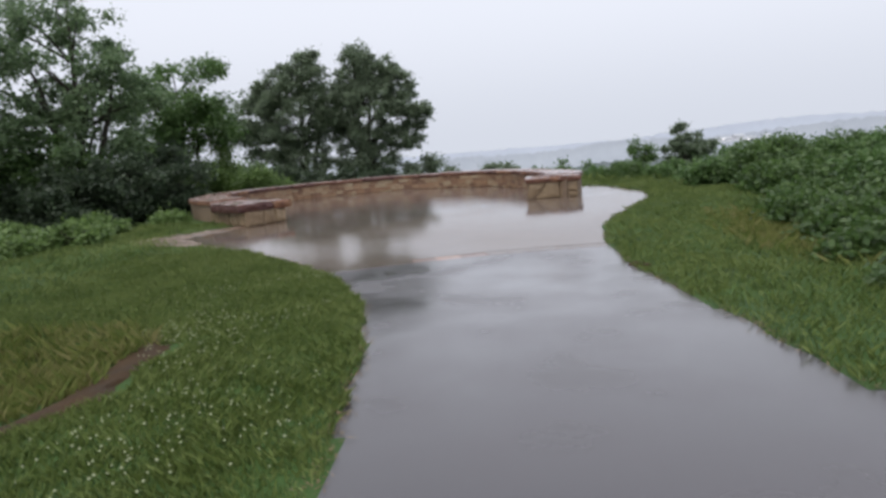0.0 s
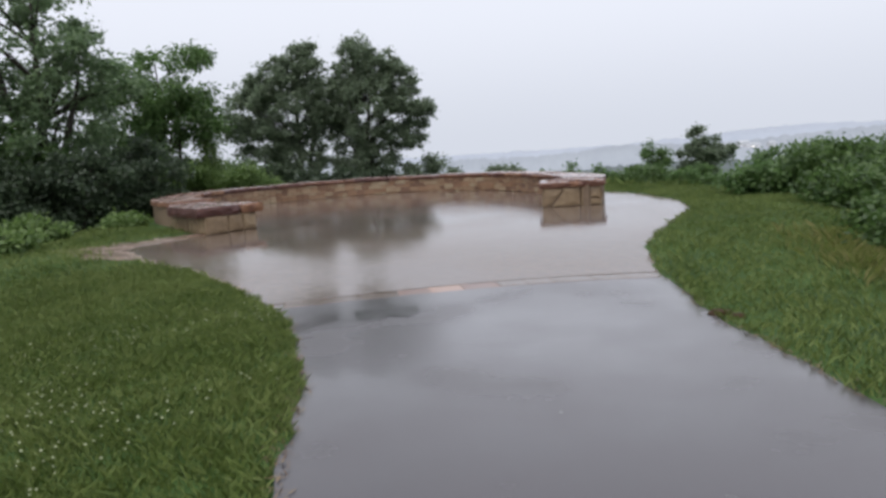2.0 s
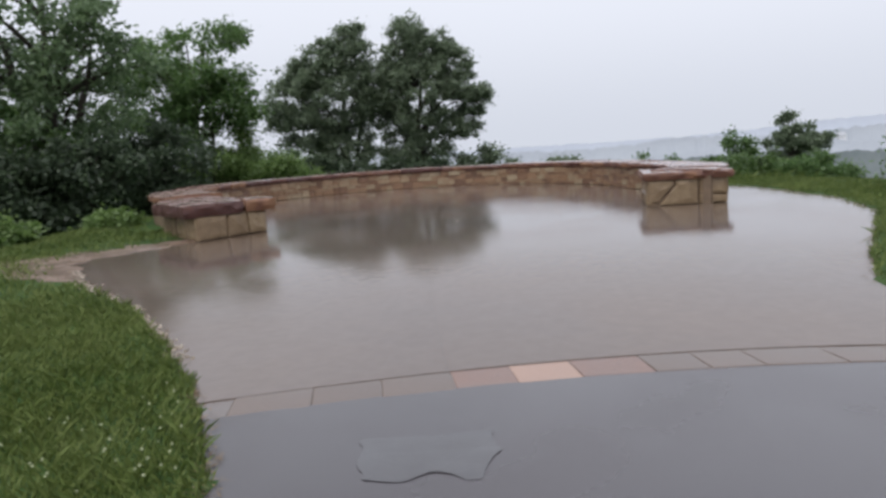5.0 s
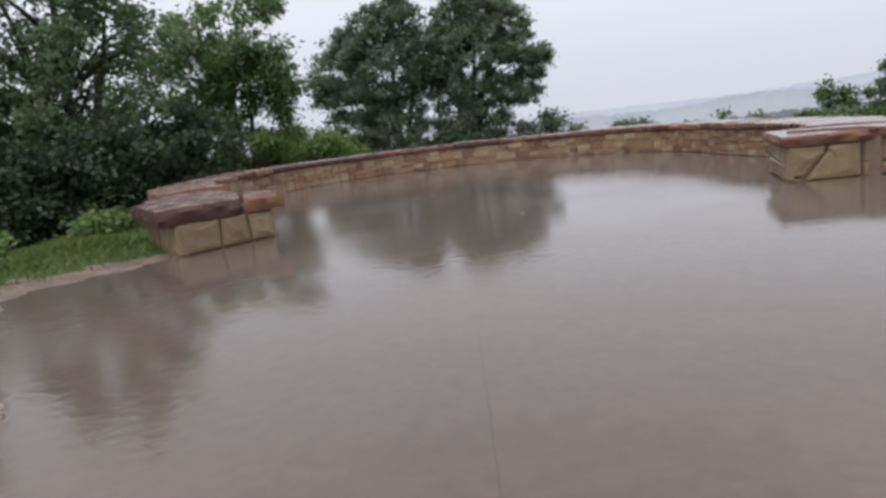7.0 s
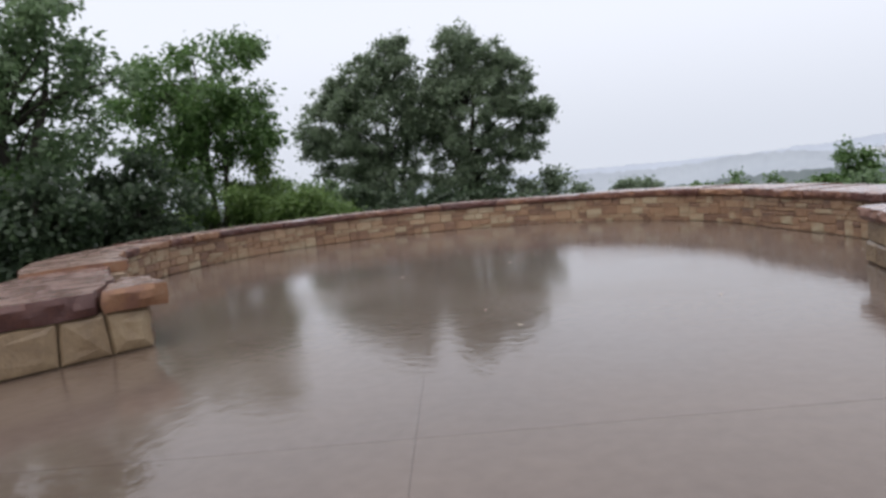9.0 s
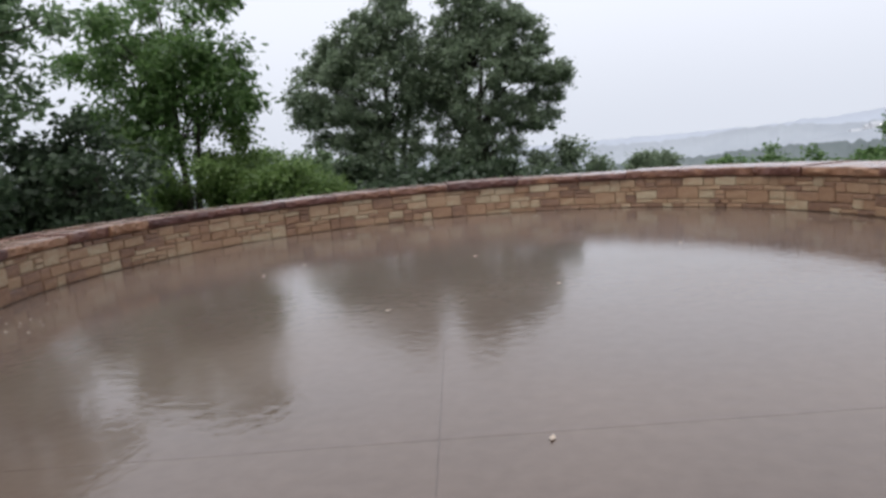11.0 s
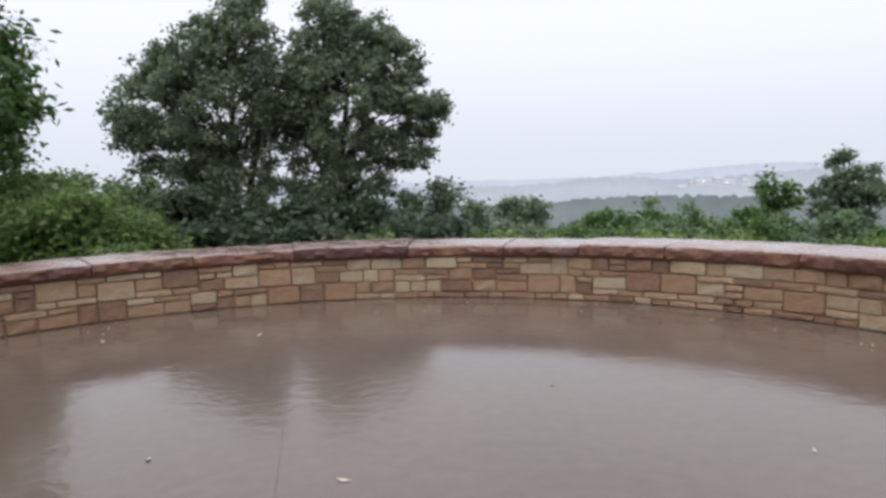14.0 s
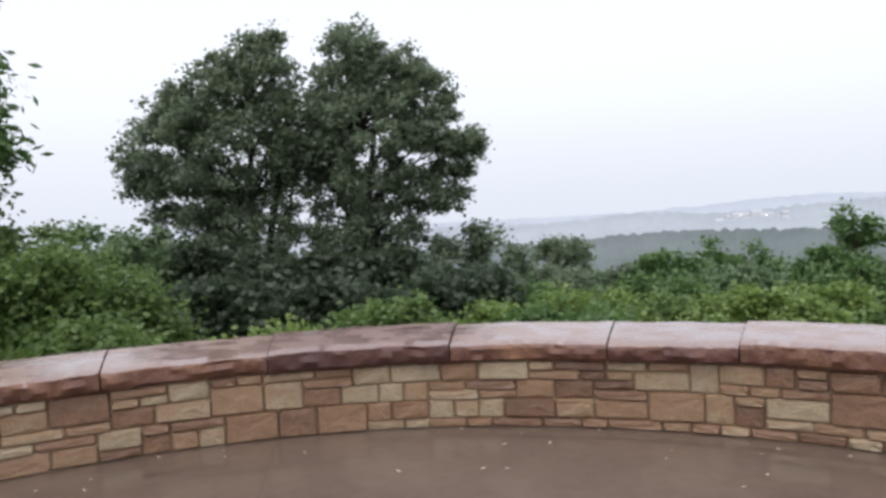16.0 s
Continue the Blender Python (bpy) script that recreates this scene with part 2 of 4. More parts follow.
def clumps_in(lobes, count, gather=(0.15, 0.48), per_bough=4):
    """Clump centres spread through ellipsoid lobes (centre, radii), denser towards the outside."""
    size = np.array([r[0] * r[1] * r[2] for _, r in lobes]) ** 0.67
    pick = rng.choice(len(lobes), count, p=size / size.sum())
    d = rng.normal(size=(count, 3))
    d /= np.linalg.norm(d, axis=1)[:, None]
    d *= 1.17 * rng.uniform(0.15, 1.0, count)[:, None] ** 0.45
    c = np.array([lobes[i][0] for i in pick]) + d * np.array([lobes[i][1] for i in pick])
    # gather the clumps round fewer boughs, so that the outline is lumpy and sky shows between
    boughs = c[: max(3, count // per_bough)]
    near = np.argmin(((c[:, None, :] - boughs[None]) ** 2).sum(-1), axis=1)
    return c + (boughs[near] - c) * rng.uniform(*gather, (count, 1))


def leaves(centres, per, clump, size, mat, name="crown", droop=0.2, slim=0.34):
    """Small folded leaf blades gathered round the clump centres."""
    n = len(centres) * per
    c = np.repeat(centres, per, axis=0)
    r = np.repeat(rng.uniform(0.6, 1.35, len(centres)) * clump, per)
    p = c + rng.normal(size=(n, 3)) * r[:, None] * np.array([0.52, 0.52, 0.36])
    a = rng.normal(size=(n, 3))
    a[:, 2] = a[:, 2] * 0.55 - droop
    a /= np.linalg.norm(a, axis=1)[:, None]
    up = rng.normal(size=(n, 3)) * 0.7 + np.array([0, 0, 0.6])
    b = np.cross(a, up)
    b /= np.linalg.norm(b, axis=1)[:, None] + 1e-6
    s = size * rng.uniform(0.6, 1.35, n)[:, None]
    q = np.stack([p, p + a * s * 0.5 + b * s * slim, p + a * s, p + a * s * 0.5 - b * s * slim], axis=1)
    return quads(name, q, mat)


def tree(name, base, stems, lobes, count, per, clump, size, mat, label, category="tree", group="", trunk_r=0.2, droop=0.2, slim=0.34, gather=(0.15, 0.48), per_bough=4):
    """A tree or shrub in world metres: stems that rise from base, limbs to a share of the clumps, a crown of leaf blades."""
    ob = empty(name, base, label, category, group)
    o = np.array(base)
    centres = clumps_in(lobes, count, gather, per_bough) - o
    pieces = []
    tops = []
    for tip in stems:
        tip = Vector(tip) - Vector(base)
        pts = []
        for i in range(7):
            t = i / 6
            w = Vector((noise.noise(Vector((t * 3, tip.x, 1))), noise.noise(Vector((t * 3, tip.y, 7))), 0)) * 0.25 * t * max(tip.z, 1) * 0.2
            pts.append(Vector((tip.x * t ** 1.2, tip.y * t ** 1.2, tip.z * t)) + w + Vector((0, 0, -0.25 if i == 0 else 0)))
        pieces.append(tube(pts, [trunk_r * (1.25 - 1.05 * i / 6) for i in range(7)], 8))
        tops.append(pts)
    for c in centres[:: max(1, count // 46)]:
        c = Vector(c)
        pts = min(tops, key=lambda s: (s[3] - c).length)
        k = max(1, min(5, int(6 * max(0.1, c.z - 1.2) / max(pts[6].z, 0.5))))
        a = pts[k]
        mid = a.lerp(c, 0.5) + Vector((0, 0, 0.08 * (c - a).length))
        pieces.append(tube([a, mid, c], [trunk_r * 0.34, trunk_r * 0.2, trunk_r * 0.07], 5))
    v, f = joined(pieces)
    part("trunk", mesh_of("trunk", v, f, M_BARK, True), ob, "dark wet trunk with spreading limbs")
    part("crown", leaves(centres, per, clump, size, mat, droop=droop, slim=slim), ob)
    return ob


# ---------- plan ----------
LEFT_Y = (-8, 2.3, 3.256, 4.625, 6.76, 8.76, 9.97, 10.9, 11.9, 12.65, 13.66, 15.0, 15.93, 16.4, 17.2, 18, 19, 20, 22, 26, 30, 32)
LEFT_X = (0.5, 0.18, 0.118, 0.03, -0.32, -0.92, -1.43, -1.98, -2.78, -3.4, -4.5, -6.0, -6.73, -6.7, -6.2, -5.7, -6, -7.6, -8.6, -9.3, -8, -4.5)
RIGHT_Y = (-8, 3.408, 4.42, 6.088, 8.627, 10.665, 12.106, 13.721, 15.421, 18.3, 20.5, 23, 25, 26, 29, 31, 32)
RIGHT_X = (4.6, 3.654, 3.542, 3.434, 3.282, 3.384, 3.441, 3.662, 4.38, 5.75, 6.1, 5.9, 5.4, 3.6, 2.6, 0.5, -1.6)


def left_edge(y):
    return np.interp(y, LEFT_Y, LEFT_X) + 0.035 * np.sin(np.asarray(y) * 5.1) * np.cos(np.asarray(y) * 2.3) + np.where(np.asarray(y) > 13.0, 0.13 * np.sin(np.asarray(y) * 3.9) * np.cos(np.asarray(y) * 7.1), 0.0)


def right_edge(y):
    return np.interp(y, RIGHT_Y, RIGHT_X) + 0.04 * np.sin(np.asarray(y) * 4.3 + 1) * np.cos(np.asarray(y) * 1.9)


def paved_depth(x, y):
    """Metres inside (plus) or outside (minus) the paved area, roughly."""
    return np.where((np.asarray(y) < 31.9), np.minimum(x - left_edge(y), right_edge(y) - x), -1.0)


def sag(y):
    """The shallow dip of path and plaza about their threshold."""
    return -0.21 * np.exp(-((np.asarray(y, float) - 10.8) / 3.6) ** 2)


def terrain(x, y):
    x, y = np.asarray(x, float), np.asarray(y, float)
    z = np.full(np.broadcast(x, y).shape, 0.0) + sag(y)
    z = z - 0.26 * np.clip(y - 32.3, 0, 6) - 0.07 * np.clip(y - 38.3, 0, 26) - 0.16 * np.clip(y - 64, 0, 300) - 0.02 * np.clip(y - 364, 0, 600)
    z = z - 0.13 * np.clip(-9.5 - x, 0, 60) - 0.09 * np.clip(x - right_edge(np.clip(y, -8, 31)) - 2.5, 0, 200)
    z = z - 0.50 * np.exp(-((x + 4.2) / 1.8) ** 2 - ((y - 4.8) / 2.4) ** 2) - 0.25 * np.exp(-((x + 6.2) / 1.2) ** 2 - ((y - 10.2) / 1.8) ** 2)
    z = z + 0.05 * np.sin(x * 0.9 + 1.3) * np.cos(y * 0.7) * np.clip(-paved_depth(x, y) / 2, 0, 1)
    return z


CX, CY = -3.1, 25.62


def wall_radius(a):
    """Inner radius of the curved wall by angle in degrees; it opens out towards one end."""
    t = min(max((12 - a) / 50, 0), 1)
    return 5.72 + 1.62 * t * t * (3 - 2 * t)


A0, A1 = -37.0, 233.0
ARC = [Vector((CX + wall_radius(a) * math.cos(radians(a)), CY + wall_radius(a) * math.sin(radians(a)), 0)) for a in np.linspace(A1, A0, 541)]
ARC_S = np.concatenate([[0], np.cumsum([(ARC[i + 1] - ARC[i]).length for i in range(540)])])
ARC_X, ARC_Y = np.array([p.x for p in ARC]), np.array([p.y for p in ARC])
WALL_LEN = float(ARC_S[-1])
STONE_H, CAP_T, THICK = 0.545, 0.15, 1.15


def on_arc(s):
    """Point on the inner face at length s, with its way along and the way into the wall."""
    x, y = np.interp(s, ARC_S, ARC_X), np.interp(s, ARC_S, ARC_Y)
    e = 0.05
    dx = np.interp(s + e, ARC_S, ARC_X) - np.interp(s - e, ARC_S, ARC_X)
    dy = np.interp(s + e, ARC_S, ARC_Y) - np.interp(s - e, ARC_S, ARC_Y)
    d = Vector((dx, dy, 0)).normalized()
    return Vector((x, y, 0)), d, Vector((-d.y, d.x, 0))


# ---------- ground ----------
def spaced(lo, hi, step, far, grow=1.22):
    mid = list(np.arange(lo, hi + step / 2, step))
    a, b, s = [], [], step
    while (b[-1] if b else hi) < far:
        s *= grow
        b.append((b[-1] if b else hi) + s)
    s = step
    while (a[-1] if a else lo) > -far:
        s *= grow
        a.append((a[-1] if a else lo) - s)
    return np.array(a[::-1] + mid + b)


def build_ground():
    xs, ys = spaced(-13, 12, 0.2, 3500), spaced(-6, 36, 0.2, 3500)
    gx, gy = np.meshgrid(xs, ys)
    d = paved_depth(gx, gy)
    gz = terrain(gx, gy) + np.where(d > 0.06, -0.10, 0.012)
    n, m = len(xs), len(ys)
    idx = np.arange(n * m).reshape(m, n)
    f = np.stack([idx[:-1, :-1], idx[:-1, 1:], idx[1:, 1:], idx[1:, :-1]], axis=-1).reshape(-1, 4)
    v = np.stack([gx, gy, gz], axis=-1).reshape(-1, 3)
    me = mesh_of("ground", v.tolist(), f.tolist(), M_GROUND, True)
    tagged(new("ground", me), "wet green grassy ground sloping away into the valley", "ground", kind="structure")


build_ground()


def strip_mesh(name, ys, lo, hi, mat, thick=0.06, z=0.0):
    bm = bmesh.new()
    rows = [(bm.verts.new((float(lo(y)), float(y), z)), bm.verts.new((float(hi(y)), float(y), z))) for y in ys]
    for (a, b), (c, e) in zip(rows, rows[1:]):
        bm.faces.new((a, b, e, c))
    return bm


def finish(bm, name, mat, thick=0.06):
    for v in bm.verts:
        v.co.z += float(sag(v.co.y))
    got = bmesh.ops.extrude_face_region(bm, geom=bm.faces[:])
    bmesh.ops.translate(bm, verts=[g for g in got["geom"] if isinstance(g, bmesh.types.BMVert)], vec=(0, 0, -thick))
    bmesh.ops.recalc_face_normals(bm, faces=bm.faces[:])
    me = bpy.data.meshes.new(name)
    bm.to_mesh(me)
    bm.free()
    me.materials.append(mat)
    me.polygons.foreach_set("use_smooth", [True] * len(me.polygons))
    me.set_sharp_from_angle(angle=radians(30))
    return me


EDGE = 11.42


def edge_y(x):
    """The curved line where the plaza's slab ends and the pavers of the threshold begin."""
    return EDGE + 0.24 * (x - 0.25) - 0.045 * (x - 0.25) ** 2


BAND = 0.36


def apron(lo_y, hi_y, z):
    """Paving between two lines across the path, cut to the path's edges."""
    bm = bmesh.new()
    cols = 40
    grid = []
    for j in range(cols + 1):
        f = j / cols
        col = []
        for edge in (lo_y, hi_y):
            x_ = 0.0
            for _ in range(8):
                y_ = edge(x_)
                x_ = float(left_edge(y_)) * (1 - f) + float(right_edge(y_)) * f
            col.append((x_, edge(x_)))
        grid.append(col)
    n = max(2, int(max(c[1][1] - c[0][1] for c in grid) / 0.25))
    rows = []
    for i in range(n + 1):
        g = i / n
        row = []
        for j, c in enumerate(grid):
            y_ = c[0][1] * (1 - g) + c[1][1] * g
            f = j / cols
            x_ = float(left_edge(y_)) * (1 - f) + float(right_edge(y_)) * f
            row.append(bm.verts.new((x_, y_, z)))
        rows.append(row)
    for r0, r1 in zip(rows, rows[1:]):
        for j in range(cols):
            bm.faces.new((r0[j], r0[j + 1], r1[j + 1], r1[j]))
    return bm


path_bm = apron(lambda x_: -7.5, lambda x_: edge_y(x_) - BAND, 0.0)
tagged(new("path", finish(path_bm, "path", M_ASPHALT)), "wet grey asphalt footpath reflecting the overcast sky", "footpath", kind="structure")

plaza_base_bm = strip_mesh("plaza", np.arange(EDGE - 1.6, 31.91, 0.25), left_edge, right_edge, M_JOINT, z=-0.007)
plaza = tagged(new("plaza", finish(plaza_base_bm, "plaza", M_JOINT, 0.05)), "flooded tan concrete plaza with shallow muddy rainwater", "plaza", kind="structure")

SEAM_AT = Vector((-2.13, 19.9, 0))
SEAM_U, SEAM_V = Vector((1, 0.217, 0)).normalized(), Vector((-0.217, 1, 0)).normalized()
SEAMS = [(SEAM_AT + SEAM_U * k, SEAM_U) for k in (0, -4.1, 2.05)] + [(SEAM_AT + SEAM_V * k, SEAM_V) for k in (-3.2, 0.27)]


def build_panels():
    bm = apron(lambda x_: edge_y(x_) + 0.006, lambda x_: 31.9, 0.0)
    groups = [bm]
    for co, no in SEAMS:
        made = []
        no = Vector(no).normalized()
        for g in groups:
            if co != SEAM_AT and abs(no.x) > 0.9 and sum(f.calc_center_median().y for f in g.faces) / len(g.faces) < 23.4:
                made.append(g)
                continue
            other = g.copy()
            bmesh.ops.bisect_plane(g, geom=g.verts[:] + g.edges[:] + g.faces[:], plane_co=Vector(co) + no * 0.0016, plane_no=no, clear_inner=True)
            bmesh.ops.bisect_plane(other, geom=other.verts[:] + other.edges[:] + other.faces[:], plane_co=Vector(co) - no * 0.0016, plane_no=no, clear_outer=True)
            made += [q for q in (g, other) if len(q.faces)]
        groups = made
    for g in groups:
        part("panel", finish(g, "panel", M_PLAZA, 0.006), plaza)


build_panels()

# pavers of the threshold between path and plaza
pr = random.Random(3)
breaks = [0.17, 0.60]
while breaks[0] > float(left_edge(EDGE - 0.9)) + 0.3:
    breaks.insert(0, breaks[0] - pr.uniform(0.36, 0.58))
while breaks[-1] < float(right_edge(EDGE + 0.3)) - 0.3:
    breaks.append(breaks[-1] + pr.uniform(0.36, 0.58))
for x, x_next in zip(breaks, breaks[1:]):
    w = x_next - x
    ys = [edge_y(x + 0.0015), edge_y(x + w - 0.0015)]
    mid = sum(ys) / 2
    d0, d1 = BAND * pr.uniform(0.94, 1.0), BAND * pr.uniform(0.94, 1.0)
    skew = 0.26 * BAND
    foot = [(0.0015 + skew, -d0), (w - 0.0015 + skew, -d1), (w - 0.0015, 0.0), (0.0015, 0.0)]
    top = [(px, (ys[0] if k in (0, 3) else ys[1]) - mid + py) for k, (px, py) in enumerate(foot)]
    c = (sum(p[0] for p in top) / 4, sum(p[1] for p in top) / 4)
    verts = [(p[0], p[1], -0.03) for p in top] + [(p[0], p[1], -0.004) for p in top] + [(p[0] + (c[0] - p[0]) * 0.03, p[1] + (c[1] - p[1]) * 0.03, 0.0) for p in top]
    faces = [(k + r, (k + 1) % 4 + r, (k + 1) % 4 + r + 4, k + r + 4) for r in (0, 4) for k in range(4)] + [(8, 9, 10, 11), (3, 2, 1, 0)]
    mat = M_PAVER_PINK if x == 0.17 else M_PAVER_RED if -0.5 < x < 0.9 else M_PAVER
    part("paver", mesh_of("paver", verts, faces, mat), plaza, m=pose(x, mid, float(sag(mid - BAND / 2)) + pr.uniform(-0.002, 0.001)))


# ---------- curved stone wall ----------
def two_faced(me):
    """The darker, dull rock face on the sides of a capstone, below its paler wet top: sky light painted in by normal.
    """
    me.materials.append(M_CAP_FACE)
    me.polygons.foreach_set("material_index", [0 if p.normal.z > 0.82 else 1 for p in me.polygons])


def sweep(profile, s_list, mat, name, wobble=0.0, seed=0.0, ends=True):
    """A solid along the wall: profile points (into the wall, height), at each length of s_list."""
    verts, faces = [], []
    k = len(profile)
    for s in s_list:
        p, d, into = on_arc(s)
        for j, (o, z) in enumerate(profile):
            front = 1.0 if o < 0.1 else 0.25
            w = wobble * front * (0.22 * noise.noise(Vector((s * 17.0 + seed, z * 26, 2.0))) + 0.75 * noise.noise(Vector((s * 2.6 + seed, seed, o))) + 0.35 * noise.noise(Vector((s * 8.0 + seed, z * 22, o * 3))))
            wz = wobble * (0.12 * noise.noise(Vector((s * 3.1, o * 2.3 + seed, 5))) + 0.08 * front * noise.noise(Vector((s * 14.0, o * 9, seed))))
            verts.append(p + into * (o + w) + Vector((0, 0, z + wz)))
    for i in range(len(s_list) - 1):
        for j in range(k):
            q = (j + 1) % k
            faces.append((i * k + j, i * k + q, (i + 1) * k + q, (i + 1) * k + j))
    faces.append(tuple(range(k)))
    faces.append(tuple(range((len(s_list) - 1) * k, len(s_list) * k))[::-1])
    me = mesh_of(name, verts, faces, mat, True)
    bm = bmesh.new()
    bm.from_mesh(me)
    bmesh.ops.recalc_face_normals(bm, faces=bm.faces[:])
    bm.to_mesh(me)
    bm.free()
    me.set_sharp_from_angle(angle=radians(28))
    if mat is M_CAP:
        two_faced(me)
    return me


wall = new("wall_overlook", sweep([(0.022, -0.1), (0.022, STONE_H), (THICK, STONE_H), (THICK, -0.5)], np.linspace(0, WALL_LEN, 120), M_MORTAR, "wall_core"))
tagged(wall, "low curved overlook wall of tan ashlar sandstone with thick reddish capstones", "stone wall", kind="structure")

SIZES = [(4, 2), (3, 2), (2, 2), (3, 3), (4, 3), (3, 1), (4, 1), (2, 1), (3, 2), (2, 3), (3, 2), (4, 2), (4, 3), (3, 3), (2, 2), (2, 2), (2, 1)]


PIER_SIZES = [(4, 4), (3, 4), (5, 3), (4, 3), (3, 2), (4, 2), (5, 4), (3, 3)]


def ashlar(cols, rows, seed, sizes):
    """Random rectangles (column, row, width, height) that fill a grid."""
    r = random.Random(seed)
    used = [[False] * cols for _ in range(rows)]
    out = []
    for c in range(cols):
        for v in range(rows):
            if used[v][c]:
                continue
            w, h = r.choice(sizes)
            h = min(h, rows - v)
            w = min(w, cols - c)
            while h > 1 and any(used[v + k][c] for k in range(h)):
                h -= 1
            fits = lambda w_: not any(used[v + k][c + i] for k in range(h) for i in range(w_))
            while w > 1 and not fits(w):
                w -= 1
            for k in range(h):
                for i in range(w):
                    used[v + k][c + i] = True
            out.append((c, v, w, h))
    return out


STONES = {}


def stone_mesh(w, h, variant, mat, edge):
    """A rough-faced block, width w and height h, front at y = 0 looking along -y."""
    key = (round(w, 3), round(h, 3), variant, edge)
    if key in STONES:
        return STONES[key]
    r = random.Random(hash(key) % 9973 + variant)
    g, c, d = 0.0022, edge, 0.09
    a, b = w / 2 - g, h / 2 - g
    tilt, lean, proud = r.uniform(-0.007, 0.007), r.uniform(-0.005, 0.005), r.uniform(-0.016, 0.005)
    cuts = [r.uniform(0.004, 0.02) for _ in range(4)]
    verts = []
    for inset, y in ((0, d), (0, 0.018), (c, 0.0)):
        for (sx, sz), k in zip(((-1, -1), (1, -1), (1, 1), (-1, 1)), cuts):
            first, second = ((0, k), (k, 0)) if sx == sz else ((k, 0), (0, k))
            for ox, oz in (first, second):
                jx, jz = (r.uniform(-0.006, 0.006), r.uniform(-0.006, 0.006)) if inset else (r.uniform(-0.003, 0.003), r.uniform(-0.003, 0.003))
                depth = tilt * sx + lean * sz + proud + r.uniform(-0.004, 0.003) if inset else 0
                verts.append((sx * (a - inset - ox) + jx, y + depth, sz * (b - inset - oz) + jz))
    faces = []
    for k in (0, 8):
        for i in range(8):
            q = (i + 1) % 8
            faces.append((k + i, k + q, k + 8 + q, k + 8 + i))
    # broken face: an inner ring and a middle, pushed in and out
    swell = edge * 0.55
    mid_y = proud - swell * r.uniform(0.1, 1.0)
    for sx, sz in ((-1, -0.5), (-0.5, -1), (0.5, -1), (1, -0.5), (1, 0.5), (0.5, 1), (-0.5, 1), (-1, 0.5)):
        verts.append((sx * (a - c) * r.uniform(0.4, 0.7), mid_y + r.uniform(-0.4, 0.6) * swell, sz * (b - c) * r.uniform(0.4, 0.7)))
    verts.append((r.uniform(-0.15, 0.15) * a, mid_y + r.uniform(-0.5, 0.3) * swell, r.uniform(-0.2, 0.2) * b))
    ring = sorted(range(16, 24), key=lambda i: math.atan2(verts[i][2] / b, verts[i][0] / a))
    inner = sorted(range(24, 32), key=lambda i: math.atan2(verts[i][2] / b, verts[i][0] / a))
    for i in range(8):
        q = (i + 1) % 8
        faces += [(ring[i], ring[q], inner[q]), (ring[i], inner[q], inner[i]), (inner[i], inner[q], 32)]
    STONES[key] = mesh_of("stone", verts, faces, mat)
    return STONES[key]


def lay_stones(parent, length, place, seed, unit=0.098, tall=STONE_H, rows=7):
    """Blocks along a face: place(s) gives point, way along, way into the wall."""
    cols = max(2, round(length / unit))
    u = length / cols
    r = random.Random(seed)
    step = tall / rows
    for c, v, w, h in ashlar(cols, rows, seed, SIZES if rows > 5 else PIER_SIZES):
        p, d, into = place((c + w / 2) * u)
        m = Matrix(((d.x, into.x, 0, p.x), (d.y, into.y, 0, p.y), (0, 0, 1, (v + h / 2) * step), (0, 0, 0, 1)))
        part("stone", stone_mesh(w * u, h * step, r.randrange(3), *((M_STONE, 0.012) if rows > 5 else (M_PIER, 0.028))), parent, m=m)


# capstones along the wall
s, k, cr = 0.35, 0, random.Random(11)
while s < WALL_LEN - 0.2:
    e = min(s + cr.uniform(0.75, 1.5), WALL_LEN)
    if WALL_LEN - e < 0.5:
        e = WALL_LEN
    t = CAP_T * cr.uniform(0.9, 1.12)
    lip = cr.uniform(0.05, 0.10)
    prof = [(-lip + 0.05, STONE_H + 0.004), (-lip + 0.01, STONE_H + t * 0.22), (-lip, STONE_H + t * 0.5), (-lip + 0.004, STONE_H + t * 0.8), (-lip + 0.014, STONE_H + t * 0.96), (-lip + 0.03, STONE_H + t),
            (0.2, STONE_H + t + 0.006), (0.45, STONE_H + t + 0.008), (0.9, STONE_H + t), (THICK + 0.05, STONE_H + t * 0.9), (THICK + 0.06, STONE_H + 0.02)]
    part("capstone", sweep(prof, np.linspace(s + 0.006, e - 0.006, 44), M_CAP, "capstone", 0.085, k * 3.7), wall)
    s, k = e, k + 1


